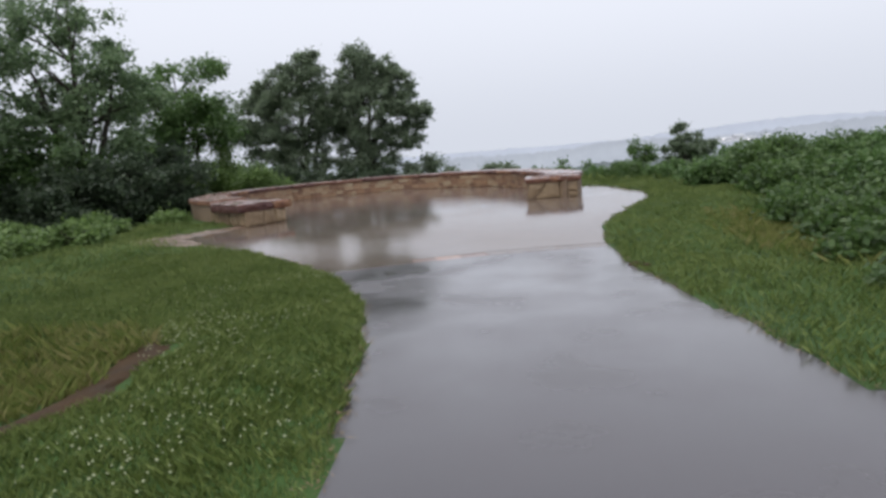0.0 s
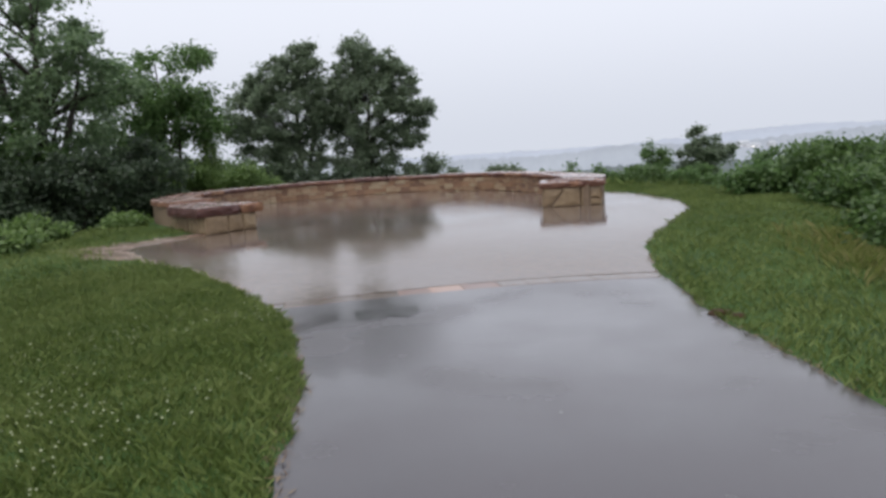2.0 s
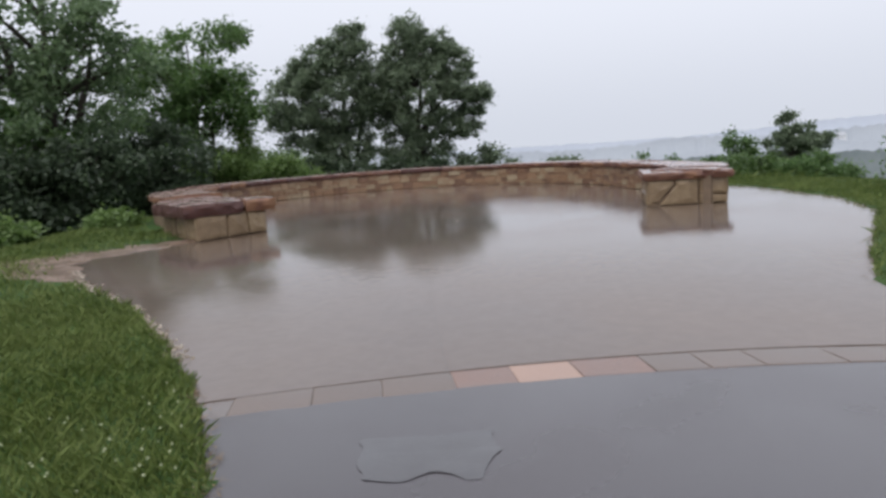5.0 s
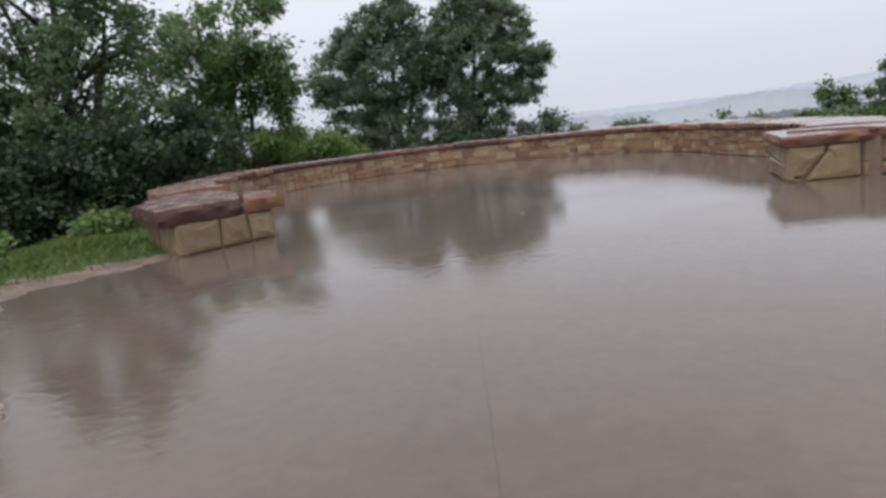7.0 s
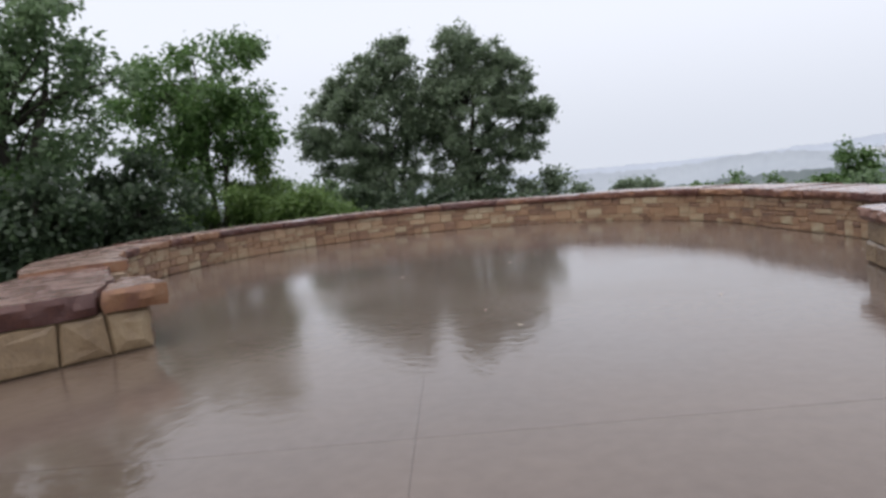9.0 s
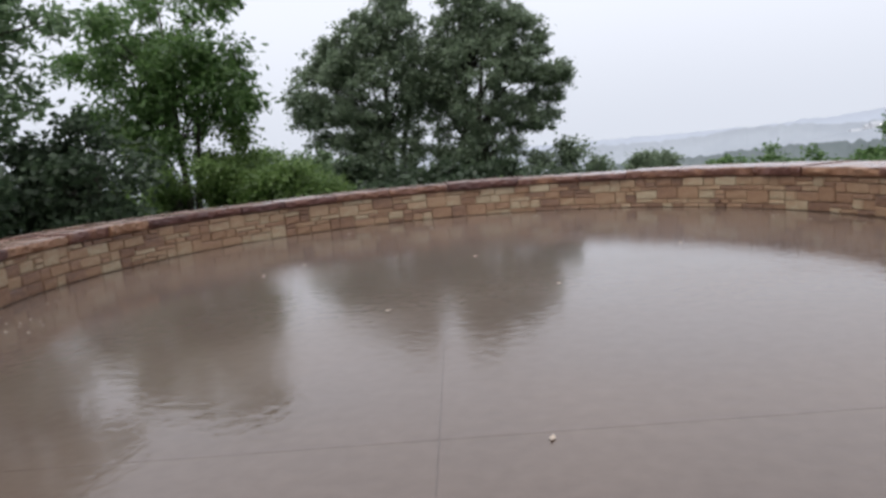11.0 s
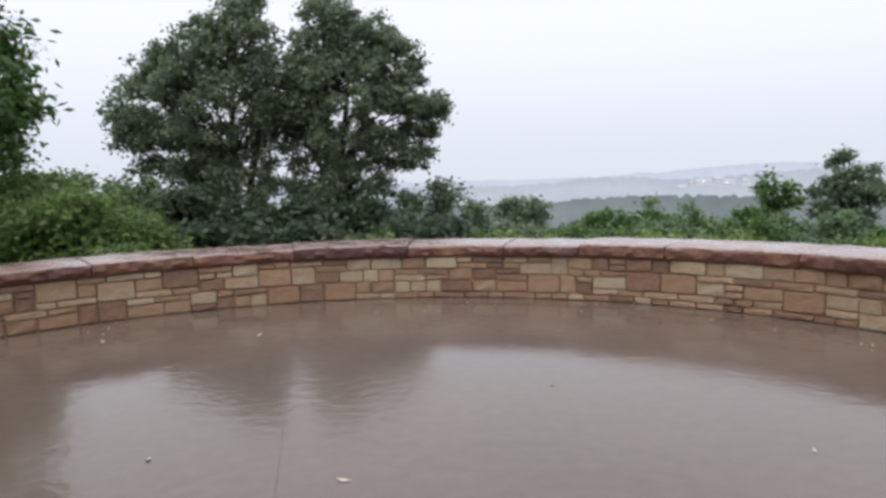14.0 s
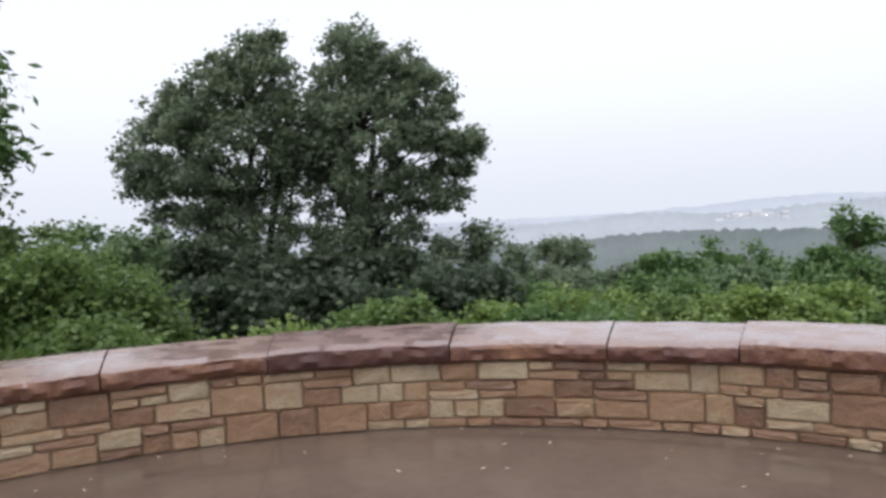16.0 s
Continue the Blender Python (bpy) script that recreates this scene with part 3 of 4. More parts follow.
# ---------- end piers ----------
def slab(poly, z0, z1, mat, name, rough=0.03, seed=0.0, step=0.06):
    """A thick flagstone over a footprint, with a broken, undercut edge."""
    pts = []
    for i, p in enumerate(poly):
        q = Vector(poly[(i + 1) % len(poly)])
        p = Vector(p)
        n = max(1, int((q - p).length / step))
        pts += [p.lerp(q, j / n) for j in range(n)]
    c = sum(pts, Vector((0, 0))) / len(pts)
    n = len(pts)
    verts = []
    for level, (z, sink) in enumerate(((z0, 0.035), (z0 + (z1 - z0) * 0.4, 0.0), (z0 + (z1 - z0) * 0.75, 0.006), (z1, 0.03))):
        for i, p in enumerate(pts):
            out = (p - c).normalized()
            w = rough * (noise.noise(Vector((p.x * 4 + seed, p.y * 4, level * 1.3))) + 0.6 * noise.noise(Vector((p.x * 13 + seed, p.y * 13, level * 2.0)))) - sink
            verts.append((p.x + out.x * w, p.y + out.y * w, z + 0.012 * noise.noise(Vector((p.x * 3, p.y * 3, level + seed)))))
    inner = len(verts)
    for p in pts:
        q = c.lerp(p, 0.55)
        verts.append((q.x, q.y, z1 + 0.006 + 0.014 * noise.noise(Vector((q.x * 3, q.y * 3, seed)))))
    verts.append((c.x, c.y, z1 + 0.008))
    faces = []
    for lv in range(4):
        for i in range(n):
            j = (i + 1) % n
            faces.append((lv * n + i, lv * n + j, (lv + 1) * n + j, (lv + 1) * n + i))
    faces += [(inner + i, inner + (i + 1) % n, len(verts) - 1) for i in range(n)]
    faces.append(tuple(range(n))[::-1])
    me = mesh_of(name, verts, faces, mat, True)
    me.set_sharp_from_angle(angle=radians(28))
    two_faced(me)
    return me


def prism(poly, z0, z1, mat, name):
    n = len(poly)
    verts = [(x_, y_, z0) for x_, y_ in poly] + [(x_, y_, z1) for x_, y_ in poly]
    faces = [(i, (i + 1) % n, n + (i + 1) % n, n + i) for i in range(n)] + [tuple(range(n, 2 * n)), tuple(range(n))[::-1]]
    return mesh_of(name, verts, faces, mat)


def shrink(poly, by):
    c = sum((Vector(p) for p in poly), Vector((0, 0))) / len(poly)
    return [tuple(Vector(p) + (c - Vector(p)).normalized() * by) for p in poly]


def broken_block(outline, wide, tall, seed):
    """A large split-faced block: its outline as shares of a face, front at y = 0 looking along -y."""
    r = random.Random(seed)
    pts = [Vector((px * wide, pz * tall)) for px, pz in outline]
    c = sum(pts, Vector((0, 0))) / len(pts)
    n = len(pts)
    verts = [(p.x, 0.1, p.y) for p in pts]
    for inset, y_ in ((0.006, 0.012), (0.03, -0.014)):
        for p in pts:
            q = p + (c - p).normalized() * (inset + r.uniform(0, 0.008))
            verts.append((q.x, y_ + r.uniform(-0.008, 0.008), q.y))
    for p in pts:
        q = p.lerp(c, r.uniform(0.4, 0.6))
        verts.append((q.x, -0.026 + r.uniform(-0.016, 0.016), q.y))
    verts.append((c.x, -0.03 + r.uniform(-0.012, 0.012), c.y))
    faces = [(k + i, k + (i + 1) % n, k + n + (i + 1) % n, k + n + i) for k in (0, n, 2 * n) for i in range(n)]
    faces += [(3 * n + i, 3 * n + (i + 1) % n, 4 * n) for i in range(n)]
    return mesh_of("stone", verts, faces, M_PIER)


def pier(name, poly, caps, label, seed, tall, blocks=(), faced=(0,), cap_t=CAP_T):
    """poly runs anticlockwise seen from above; blocks: outlines of the large stones on the faces named in faced."""
    ob = tagged(new(name, prism(shrink(poly, 0.06), -0.1, tall, M_MORTAR, "pier_core")), label, "stone pier", "end piers of the wall")
    for i, p in enumerate(poly):
        p, q = Vector(p), Vector(poly[(i + 1) % len(poly)])
        d = (q - p).normalized()
        if d.x < -0.75:
            continue
        if i in faced and blocks:
            for j, outline in enumerate(blocks):
                part("stone", broken_block(outline, (q - p).length, tall, seed + j + 17 * i), ob, m=Matrix(((d.x, -d.y, 0, p.x), (d.y, d.x, 0, p.y), (0, 0, 1, 0), (0, 0, 0, 1))))
            continue
        lay_stones(ob, (q - p).length, lambda s_, p=p, d=d: (Vector((p.x + d.x * s_, p.y + d.y * s_, 0)), Vector((d.x, d.y, 0)), Vector((-d.y, d.x, 0))), seed + i, 0.13, tall, 4)
    for j, c in enumerate(caps):
        part("capstone", slab(c, tall + 0.004, tall + cap_t, M_CAP, "capstone", 0.05, seed + j * 5.0), ob)
    return ob


pier("stone_pier", [(-6.86, 18.95), (-5.62, 17.88), (-4.85, 19.15), (-5.6, 19.95), (-6.6, 21.1), (-8.1, 21.2)],
     [[(-7.02, 18.86), (-5.74, 17.68), (-5.06, 18.66), (-5.66, 19.74), (-6.3, 20.4), (-7.2, 21.5), (-8.15, 21.5)], [(-5.06, 18.73), (-4.64, 19.2), (-5.28, 19.78), (-5.64, 19.76)]],
     "low tan sandstone pier with a broad reddish flagstone cap", 21, 0.42,
     [[(0, 0), (0.41, 0), (0.43, 1), (0, 1)], [(0.415, 0), (0.73, 0), (0.705, 1), (0.435, 1)], [(0.735, 0), (1, 0), (1, 0.95), (0.71, 1)]], (0, 1), 0.225)
pier("stone_pier", [(2.5, 20.5), (4.08, 20.72), (4.25, 22.1), (3.4, 22.5), (2.62, 22.1)],
     [[(2.40, 20.42), (4.18, 20.62), (4.34, 22.15), (3.4, 22.6), (2.54, 22.15)]],
     "low tan sandstone pier with a flat dark red cap slab", 41, 0.5,
     [[(0, 0.13), (0.13, 0.1), (0.33, 0.8), (0.33, 1), (0, 1)], [(0.15, 0), (0.63, 0), (0.63, 1), (0.345, 1), (0.345, 0.78)], [(0.645, 0.42), (1, 0.32), (1, 1), (0.645, 1)],
      [(0.645, 0), (1, 0), (1, 0.28), (0.645, 0.38)], [(0, 0), (0.13, 0), (0.11, 0.08), (0, 0.11)]])

# a smooth wet area of the path, its coat tilted to mirror the trees
CORNERS = [Vector(p) for p in ((-0.60, 10.12), (0.16, 10.26), (0.18, 9.72), (-0.46, 9.6))]
pud_v = []
for k in range(4):
    for j in range(10):
        p = CORNERS[k].lerp(CORNERS[(k + 1) % 4], j / 10)
        w = (0.02 if k == 0 else 0.12)
        pud_v.append((p.x + w * noise.noise(Vector((p.x * 4, p.y * 4, 1))), p.y + w * noise.noise(Vector((p.x * 4, p.y * 4, 8))), 0.004 + float(sag(p.y))))
patch_ob = new("path_patch", mesh_of("path_patch", pud_v, [tuple(range(40))[::-1]], M_PATCH))
tagged(patch_ob, "smooth wet patch of the path mirroring the trees", "path patch", kind="structure")

# pale silt washed up along the plaza's edge by the pier
silt_v, silt_f = [], []
for k in range(90):
    y = 14.6 + 3.6 * k / 89
    x0 = float(left_edge(y))
    swell = math.sin(math.pi * (k + 0.5) / 90) ** 0.6
    w = swell * (1 + 0.7 * noise.noise(Vector((y * 2.3, 0, 4))) + 0.45 * noise.noise(Vector((y * 9.0, 0, 6))))
    v_ = swell * (1 + 0.7 * noise.noise(Vector((y * 2.9, 3, 4))) + 0.6 * noise.noise(Vector((y * 10.0, 5, 6))))
    lump = 0.012 * noise.noise(Vector((y * 5, 1, 1)))
    g0 = float(sag(y))
    silt_v += [(x0 - w * 1.5, y, g0 + 0.010), (x0 - w * 0.8, y, g0 + 0.034 + lump), (x0 - w * 0.08, y, g0 + 0.022 - lump), (x0 + v_ * 0.08, y, g0 + 0.010), (x0 + v_ * 0.17, y, g0 + 0.001)]
for k in range(89):
    for j in range(4):
        silt_f.append((k * 5 + j, k * 5 + j + 1, k * 5 + j + 6, k * 5 + j + 5))
tagged(new("silt_bank", mesh_of("silt_bank", silt_v, silt_f, M_SILT, True)), "brown wet silt washed up beside the stone pier", "silt", kind="stuff")


# ---------- distance ----------
def ridge(name, dist, low, heights, mat, label, rag, x0=-1.0, x1=1.0):
    """A far hill line: a slope from low up to a crest that follows heights(bearing)."""
    verts, faces = [], []
    n = 900
    for i in range(n + 1):
        a = x0 + (x1 - x0) * i / n
        x_, y_ = dist * math.sin(a), dist * math.cos(a)
        h0 = heights(a) + dist * 0.0022 * noise.noise(Vector((a * 34, dist, 0)))
        h = h0 + rag * noise.noise(Vector((a * 120, dist, 3))) + rag * 0.3 * noise.noise(Vector((a * 420, dist, 5)))
        verts += [(x_ * 0.93, y_ * 0.93, low), (x_ * 0.97, y_ * 0.97, low * 0.4 + h0 * 0.6), (x_, y_, h), (x_ * 1.06, y_ * 1.06, low)]
    for i in range(n):
        for j in range(3):
            faces.append((i * 4 + j, (i + 1) * 4 + j, (i + 1) * 4 + j + 1, i * 4 + j + 1))
    tagged(new(name, mesh_of(name, verts, faces, mat, True)), label, "hills", kind="structure")


# Haze is painted into these hill colours, paler the farther the ridge.
M_FAR = material("haze_painted_far_hill", [(0.3, (0.39, 0.42, 0.48)), (0.7, (0.44, 0.47, 0.53))], 0.004, 0.03, (0.9, 1.0), 0, 1, spec=0.0)
M_MIDHILL = material("haze_painted_hill", [(0.3, (0.33, 0.355, 0.395)), (0.7, (0.39, 0.415, 0.45))], 0.006, 0.05, (0.9, 1.0), 0, 1, spec=0.0)
M_NEARHILL = material("haze_painted_wooded_hill", [(0.3, (0.135, 0.158, 0.160)), (0.7, (0.185, 0.208, 0.212))], 0.012, 0.09, (0.9, 1.0), 0, 1, spec=0.0)


# Glowing sheet added round the horizon: paints haze over the sky, fading upward.
M_HAZE_SHEET = bpy.data.materials.new("painted_horizon_haze")
M_HAZE_SHEET.use_nodes = True
mn, ml = M_HAZE_SHEET.node_tree.nodes, M_HAZE_SHEET.node_tree.links
mn.clear()
m_co = mn.new("ShaderNodeTexCoord")
m_xyz = mn.new("ShaderNodeSeparateXYZ")
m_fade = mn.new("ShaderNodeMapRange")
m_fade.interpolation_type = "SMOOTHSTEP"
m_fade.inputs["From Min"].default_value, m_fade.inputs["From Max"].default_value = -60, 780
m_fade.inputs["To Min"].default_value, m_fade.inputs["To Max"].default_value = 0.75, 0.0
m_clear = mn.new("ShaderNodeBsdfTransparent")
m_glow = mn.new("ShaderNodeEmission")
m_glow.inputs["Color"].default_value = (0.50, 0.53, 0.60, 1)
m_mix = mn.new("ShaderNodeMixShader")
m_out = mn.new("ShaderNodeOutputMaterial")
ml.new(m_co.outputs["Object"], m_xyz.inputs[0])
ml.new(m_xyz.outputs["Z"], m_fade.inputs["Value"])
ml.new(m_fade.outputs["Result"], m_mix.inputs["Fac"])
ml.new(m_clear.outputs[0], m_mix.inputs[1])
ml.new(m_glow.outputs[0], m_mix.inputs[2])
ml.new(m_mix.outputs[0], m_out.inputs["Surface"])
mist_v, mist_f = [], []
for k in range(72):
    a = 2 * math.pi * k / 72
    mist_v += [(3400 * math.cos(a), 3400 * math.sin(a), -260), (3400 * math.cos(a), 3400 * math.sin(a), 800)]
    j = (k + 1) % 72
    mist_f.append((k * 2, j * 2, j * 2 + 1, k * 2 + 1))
tagged(new("backdrop_haze_sheet", mesh_of("backdrop_haze_sheet", mist_v, mist_f, M_HAZE_SHEET, True)), "glowing grey sheet that paints haze over the horizon sky, thinning upward", "mist", kind="structure")


def bell(a, c, w):
    return math.exp(-((a - c) / w) ** 2)


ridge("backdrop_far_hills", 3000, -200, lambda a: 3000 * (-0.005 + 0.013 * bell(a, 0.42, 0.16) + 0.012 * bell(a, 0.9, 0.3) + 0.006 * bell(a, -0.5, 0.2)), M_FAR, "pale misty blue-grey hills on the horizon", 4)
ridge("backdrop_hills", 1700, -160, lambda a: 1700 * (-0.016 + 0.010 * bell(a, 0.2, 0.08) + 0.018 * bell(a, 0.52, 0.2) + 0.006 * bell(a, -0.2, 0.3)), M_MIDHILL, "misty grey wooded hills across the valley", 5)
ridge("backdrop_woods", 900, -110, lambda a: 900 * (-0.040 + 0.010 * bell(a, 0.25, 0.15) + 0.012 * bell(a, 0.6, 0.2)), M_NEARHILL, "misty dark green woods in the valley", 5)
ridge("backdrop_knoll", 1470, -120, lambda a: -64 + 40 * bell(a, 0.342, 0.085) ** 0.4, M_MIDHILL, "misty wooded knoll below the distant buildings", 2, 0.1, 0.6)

M_WHITE = material("white_render", [(0.3, (0.6, 0.6, 0.62)), (0.7, (0.75, 0.75, 0.76))], 0.3, 3, (0.6, 0.8), 0, 1)
M_ROOF = material("grey_roof", [(0.3, (0.42, 0.43, 0.46)), (0.7, (0.5, 0.51, 0.53))], 0.3, 3, (0.6, 0.8), 0, 1)
M_LAMP = bpy.data.materials.new("lamp_glow")
M_LAMP.use_nodes = True
M_LAMP.node_tree.nodes["Principled BSDF"].inputs["Emission Color"].default_value = (1, 0.93, 0.85, 1)
M_LAMP.node_tree.nodes["Principled BSDF"].inputs["Emission Strength"].default_value = 2.5


def far_building(a, z, w, h):
    d = 1500
    base = (d * math.sin(a), d * math.cos(a), z)
    ob = empty("building", base, "distant white building with a pale roof in the mist", "building", "buildings across the valley")
    part("wall", prism([(-w / 2, -8), (w / 2, -8), (w / 2, 8), (-w / 2, 8)], -14, h, M_WHITE, "wall"), ob)
    v = [(-w / 2 - 1, -9, h), (w / 2 + 1, -9, h), (w / 2 + 1, 9, h), (-w / 2 - 1, 9, h), (-w / 2, 0, h + 4), (w / 2, 0, h + 4)]
    part("roof", mesh_of("roof", v, [(0, 1, 5, 4), (2, 3, 4, 5), (1, 2, 5), (3, 0, 4), (3, 2, 1, 0)], M_ROOF), ob)
    for k in range(1 if w > 25 else 0):
        bm = bmesh.new()
        bmesh.ops.create_icosphere(bm, subdivisions=1, radius=0.9)
        me = bpy.data.meshes.new("lamp")
        bm.to_mesh(me)
        bm.free()
        me.materials.append(M_LAMP)
        part("lamp", me, ob, "glowing lamp", pose((k - 0.4 + 0.3 * math.sin(a * 900)) * w * 0.6, -10, h * (0.4 + 0.5 * abs(math.sin(a * 500 + k)))))


for a, z, w, h in ((0.316, -25, 14, 3), (0.329, -23, 34, 5), (0.347, -21, 18, 7), (0.358, -24, 26, 4), (0.381, -23, 12, 5), (0.302, -32, 16, 3), (0.374, -38, 20, 3), (0.340, -27, 30, 3)):
    far_building(a, z, w, h)


# ---------- trees ----------
def ground_at(x, y):
    return (x, y, float(terrain(x, y)))


tree("tree", ground_at(-14.0, 57.2), [(-14.0, 57.2, 9.6), (-16.6, 57.4, 6.4), (-12.0, 57.3, 7.6)],
     [((-14.6, 57.2, 5.6), (3.4, 3.0, 3.2)), ((-13.4, 57, 8.6), (2.1, 1.9, 1.9)), ((-12.9, 57, 10.1), (1.1, 1.0, 0.9)), ((-15.7, 57, 8.0), (2.0, 1.8, 1.6)), ((-18.2, 57.2, 5.4), (2.1, 1.9, 1.7)),
      ((-17.4, 57.2, 7.2), (1.6, 1.5, 1.2)), ((-19.2, 57.3, 4.4), (1.1, 1.2, 1.0)), ((-17.0, 57.2, 3.0), (2.4, 2.0, 1.5)), ((-14.2, 57, 1.6), (3.0, 2.2, 1.6)), ((-11.9, 57.3, 5.2), (1.4, 1.6, 2.4))],
     940, 66, 0.45, 0.205, M_LEAF_DARK, "tall dark green oak standing behind the stone wall", group="twin trees", trunk_r=0.25, gather=(0.15, 0.5), per_bough=5)
tree("tree", ground_at(-9.4, 57.8), [(-9.2, 58, 10.0), (-6.6, 58, 6.9), (-8.0, 58, 8.2)],
     [((-8.6, 57.9, 5.4), (3.2, 3.0, 3.4)), ((-9.0, 58, 8.8), (2.0, 1.8, 1.8)), ((-8.9, 58, 10.4), (1.3, 1.0, 0.9)), ((-7.2, 58, 8.6), (1.5, 1.3, 1.2)), ((-6.0, 58, 7.4), (1.5, 1.4, 1.3)), ((-4.9, 58, 5.4), (1.6, 1.6, 1.3)),
      ((-3.9, 58, 5.0), (0.9, 1.0, 0.9)), ((-5.4, 58, 3.3), (1.6, 1.5, 1.2)), ((-9.0, 58, 1.4), (2.8, 2.2, 1.6)), ((-10.4, 57.8, 5.6), (1.2, 1.6, 2.2))],
     920, 66, 0.45, 0.205, M_LEAF_DARK, "tall dark green oak with a rounded crown behind the wall", group="twin trees", trunk_r=0.28, gather=(0.15, 0.5), per_bough=5)
tree("tree", ground_at(-3.4, 58.6), [(-3.2, 58.6, 0.2)], [((-3.4, 58.6, -0.6), (1.9, 1.8, 1.9)), ((-5.2, 57.5, -1.2), (2.2, 1.8, 1.8))],
     60, 110, 0.7, 0.26, M_LEAF_DARK, "small dark tree beside the twin oaks", trunk_r=0.1)
tree("tree", ground_at(-17.0, 40.5), [(-17.2, 40.4, 7.4), (-16.0, 40.7, 5.6), (-19.2, 40.6, 5.8)],
     [((-17.2, 40.6, 6.6), (2.9, 2.4, 2.6)), ((-16.2, 40.6, 4.6), (2.0, 1.8, 1.6)), ((-19.8, 41, 5.0), (2.6, 2.2, 2.2)), ((-15.0, 40.6, 5.4), (1.2, 1.2, 1.0)), ((-14.6, 40.6, 3.6), (0.9, 0.9, 0.7)), ((-17.8, 40.8, 2.9), (2.2, 1.7, 1.0))],
     330, 56, 0.52, 0.30, M_LEAF_MID, "airy green tree with drooping wet leaves", trunk_r=0.15, droop=0.7, slim=0.19, gather=(0.3, 0.65), per_bough=5)
tree("tree", ground_at(-17.6, 30.2), [(-17.2, 30, 8.6), (-19.8, 30.5, 7.5), (-15.8, 30.5, 6)],
     [((-17.6, 30, 6.8), (2.9, 2.6, 2.6)), ((-20.6, 30.5, 5.6), (3.0, 2.6, 3.0)), ((-15.6, 31, 4.6), (2.0, 1.8, 1.8)), ((-15.8, 30.4, 6.7), (1.8, 1.5, 1.4)), ((-18.4, 30, 3.4), (3.6, 2.6, 1.8)), ((-18.6, 30, 9.4), (2.0, 1.8, 1.6))],
     400, 52, 0.55, 0.25, M_LEAF_SHADE, "large dark tree with shaded dense foliage", trunk_r=0.24, droop=0.5, slim=0.24, gather=(0.3, 0.62), per_bough=5)
tree("tree", ground_at(-22.5, 24.5), [(-22.5, 24.5, 9.5), (-24, 25, 7)],
     [((-23, 24.5, 7.4), (3.6, 3, 3.2)), ((-20.6, 25, 5.0), (2.4, 2, 2.4)), ((-22.6, 24.5, 3.0), (3.8, 2.6, 1.8))],
     260, 70, 0.66, 0.27, M_LEAF_SHADE, "large dark tree at the edge of the woods", trunk_r=0.24)


def shrub(x, y, w, top, mat, label, count=46, per=110, size=0.2, deep=None, name="shrub", category="shrub", clump=0.5, low=None):
    g = ground_at(x, y)
    lo = g[2] if low is None else low
    mid, half = (top + lo) / 2, (top - lo) / 2
    d = deep or w
    j = random.Random(int(x * 31 + y * 17))
    lobes = [((x, y, mid), (w * 0.72, d * 0.7, half * 0.9)), ((x - w * 0.5, y, mid - half * 0.2), (w * 0.5, d * 0.5, half * 0.7)), ((x + w * 0.45, y, mid - half * j.uniform(-0.1, 0.4)), (w * 0.5, d * 0.5, half * 0.65))]
    stems = [(x + w * j.uniform(-0.4, 0.4), y + j.uniform(-0.3, 0.3), mid + half * 0.5) for _ in range(3)]
    return tree(name, g, stems, lobes, count, per, clump, size, mat, label, category, trunk_r=0.05)


# undergrowth below the woods, the trees' shade put into its leaf colour
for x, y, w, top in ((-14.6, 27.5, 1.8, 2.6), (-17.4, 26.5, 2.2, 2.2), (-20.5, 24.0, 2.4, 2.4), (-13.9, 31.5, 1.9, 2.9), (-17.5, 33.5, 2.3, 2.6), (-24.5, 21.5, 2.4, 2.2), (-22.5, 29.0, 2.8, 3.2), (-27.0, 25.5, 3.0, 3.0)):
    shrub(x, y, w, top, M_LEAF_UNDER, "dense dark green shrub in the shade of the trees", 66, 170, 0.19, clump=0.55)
shrub(-17.8, 29.0, 2.4, 3.9, M_LEAF_MID, "tall dense dark shrub below the trees", 150, 110, 0.2, clump=0.55)
shrub(-21.6, 27.2, 2.6, 3.9, M_LEAF_MID, "tall dense dark shrub below the trees", 140, 110, 0.2, clump=0.55)
# brighter shrubs outside the wall
for x, y, w, top in ((-16.2, 39.0, 2.3, 2.5), (-13.2, 39.8, 1.8, 2.2), (-15.3, 41.2, 2.0, 3.2), (-19.2, 40, 2.5, 2.8), (-12.0, 41.5, 1.6, 0.9), (-14.9, 44.5, 2.4, 1.9), (-17.6, 46.5, 2.6, 2.6), (-10.4, 38.0, 1.3, 0.1)):
    shrub(x, y, w, top, M_LEAF_LIGHT, "bright green leafy shrub behind the wall", 66, 210, 0.16, clump=0.5)
# shrubs right below the oaks take the leaf with painted-in shade
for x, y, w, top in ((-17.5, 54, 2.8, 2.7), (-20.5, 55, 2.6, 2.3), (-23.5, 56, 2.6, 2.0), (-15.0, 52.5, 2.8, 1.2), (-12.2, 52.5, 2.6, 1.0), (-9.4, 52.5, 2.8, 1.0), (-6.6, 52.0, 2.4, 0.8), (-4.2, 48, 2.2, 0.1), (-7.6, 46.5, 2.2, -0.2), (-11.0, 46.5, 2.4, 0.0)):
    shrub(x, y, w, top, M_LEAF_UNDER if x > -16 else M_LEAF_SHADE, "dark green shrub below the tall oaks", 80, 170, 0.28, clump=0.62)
vr = random.Random(5)
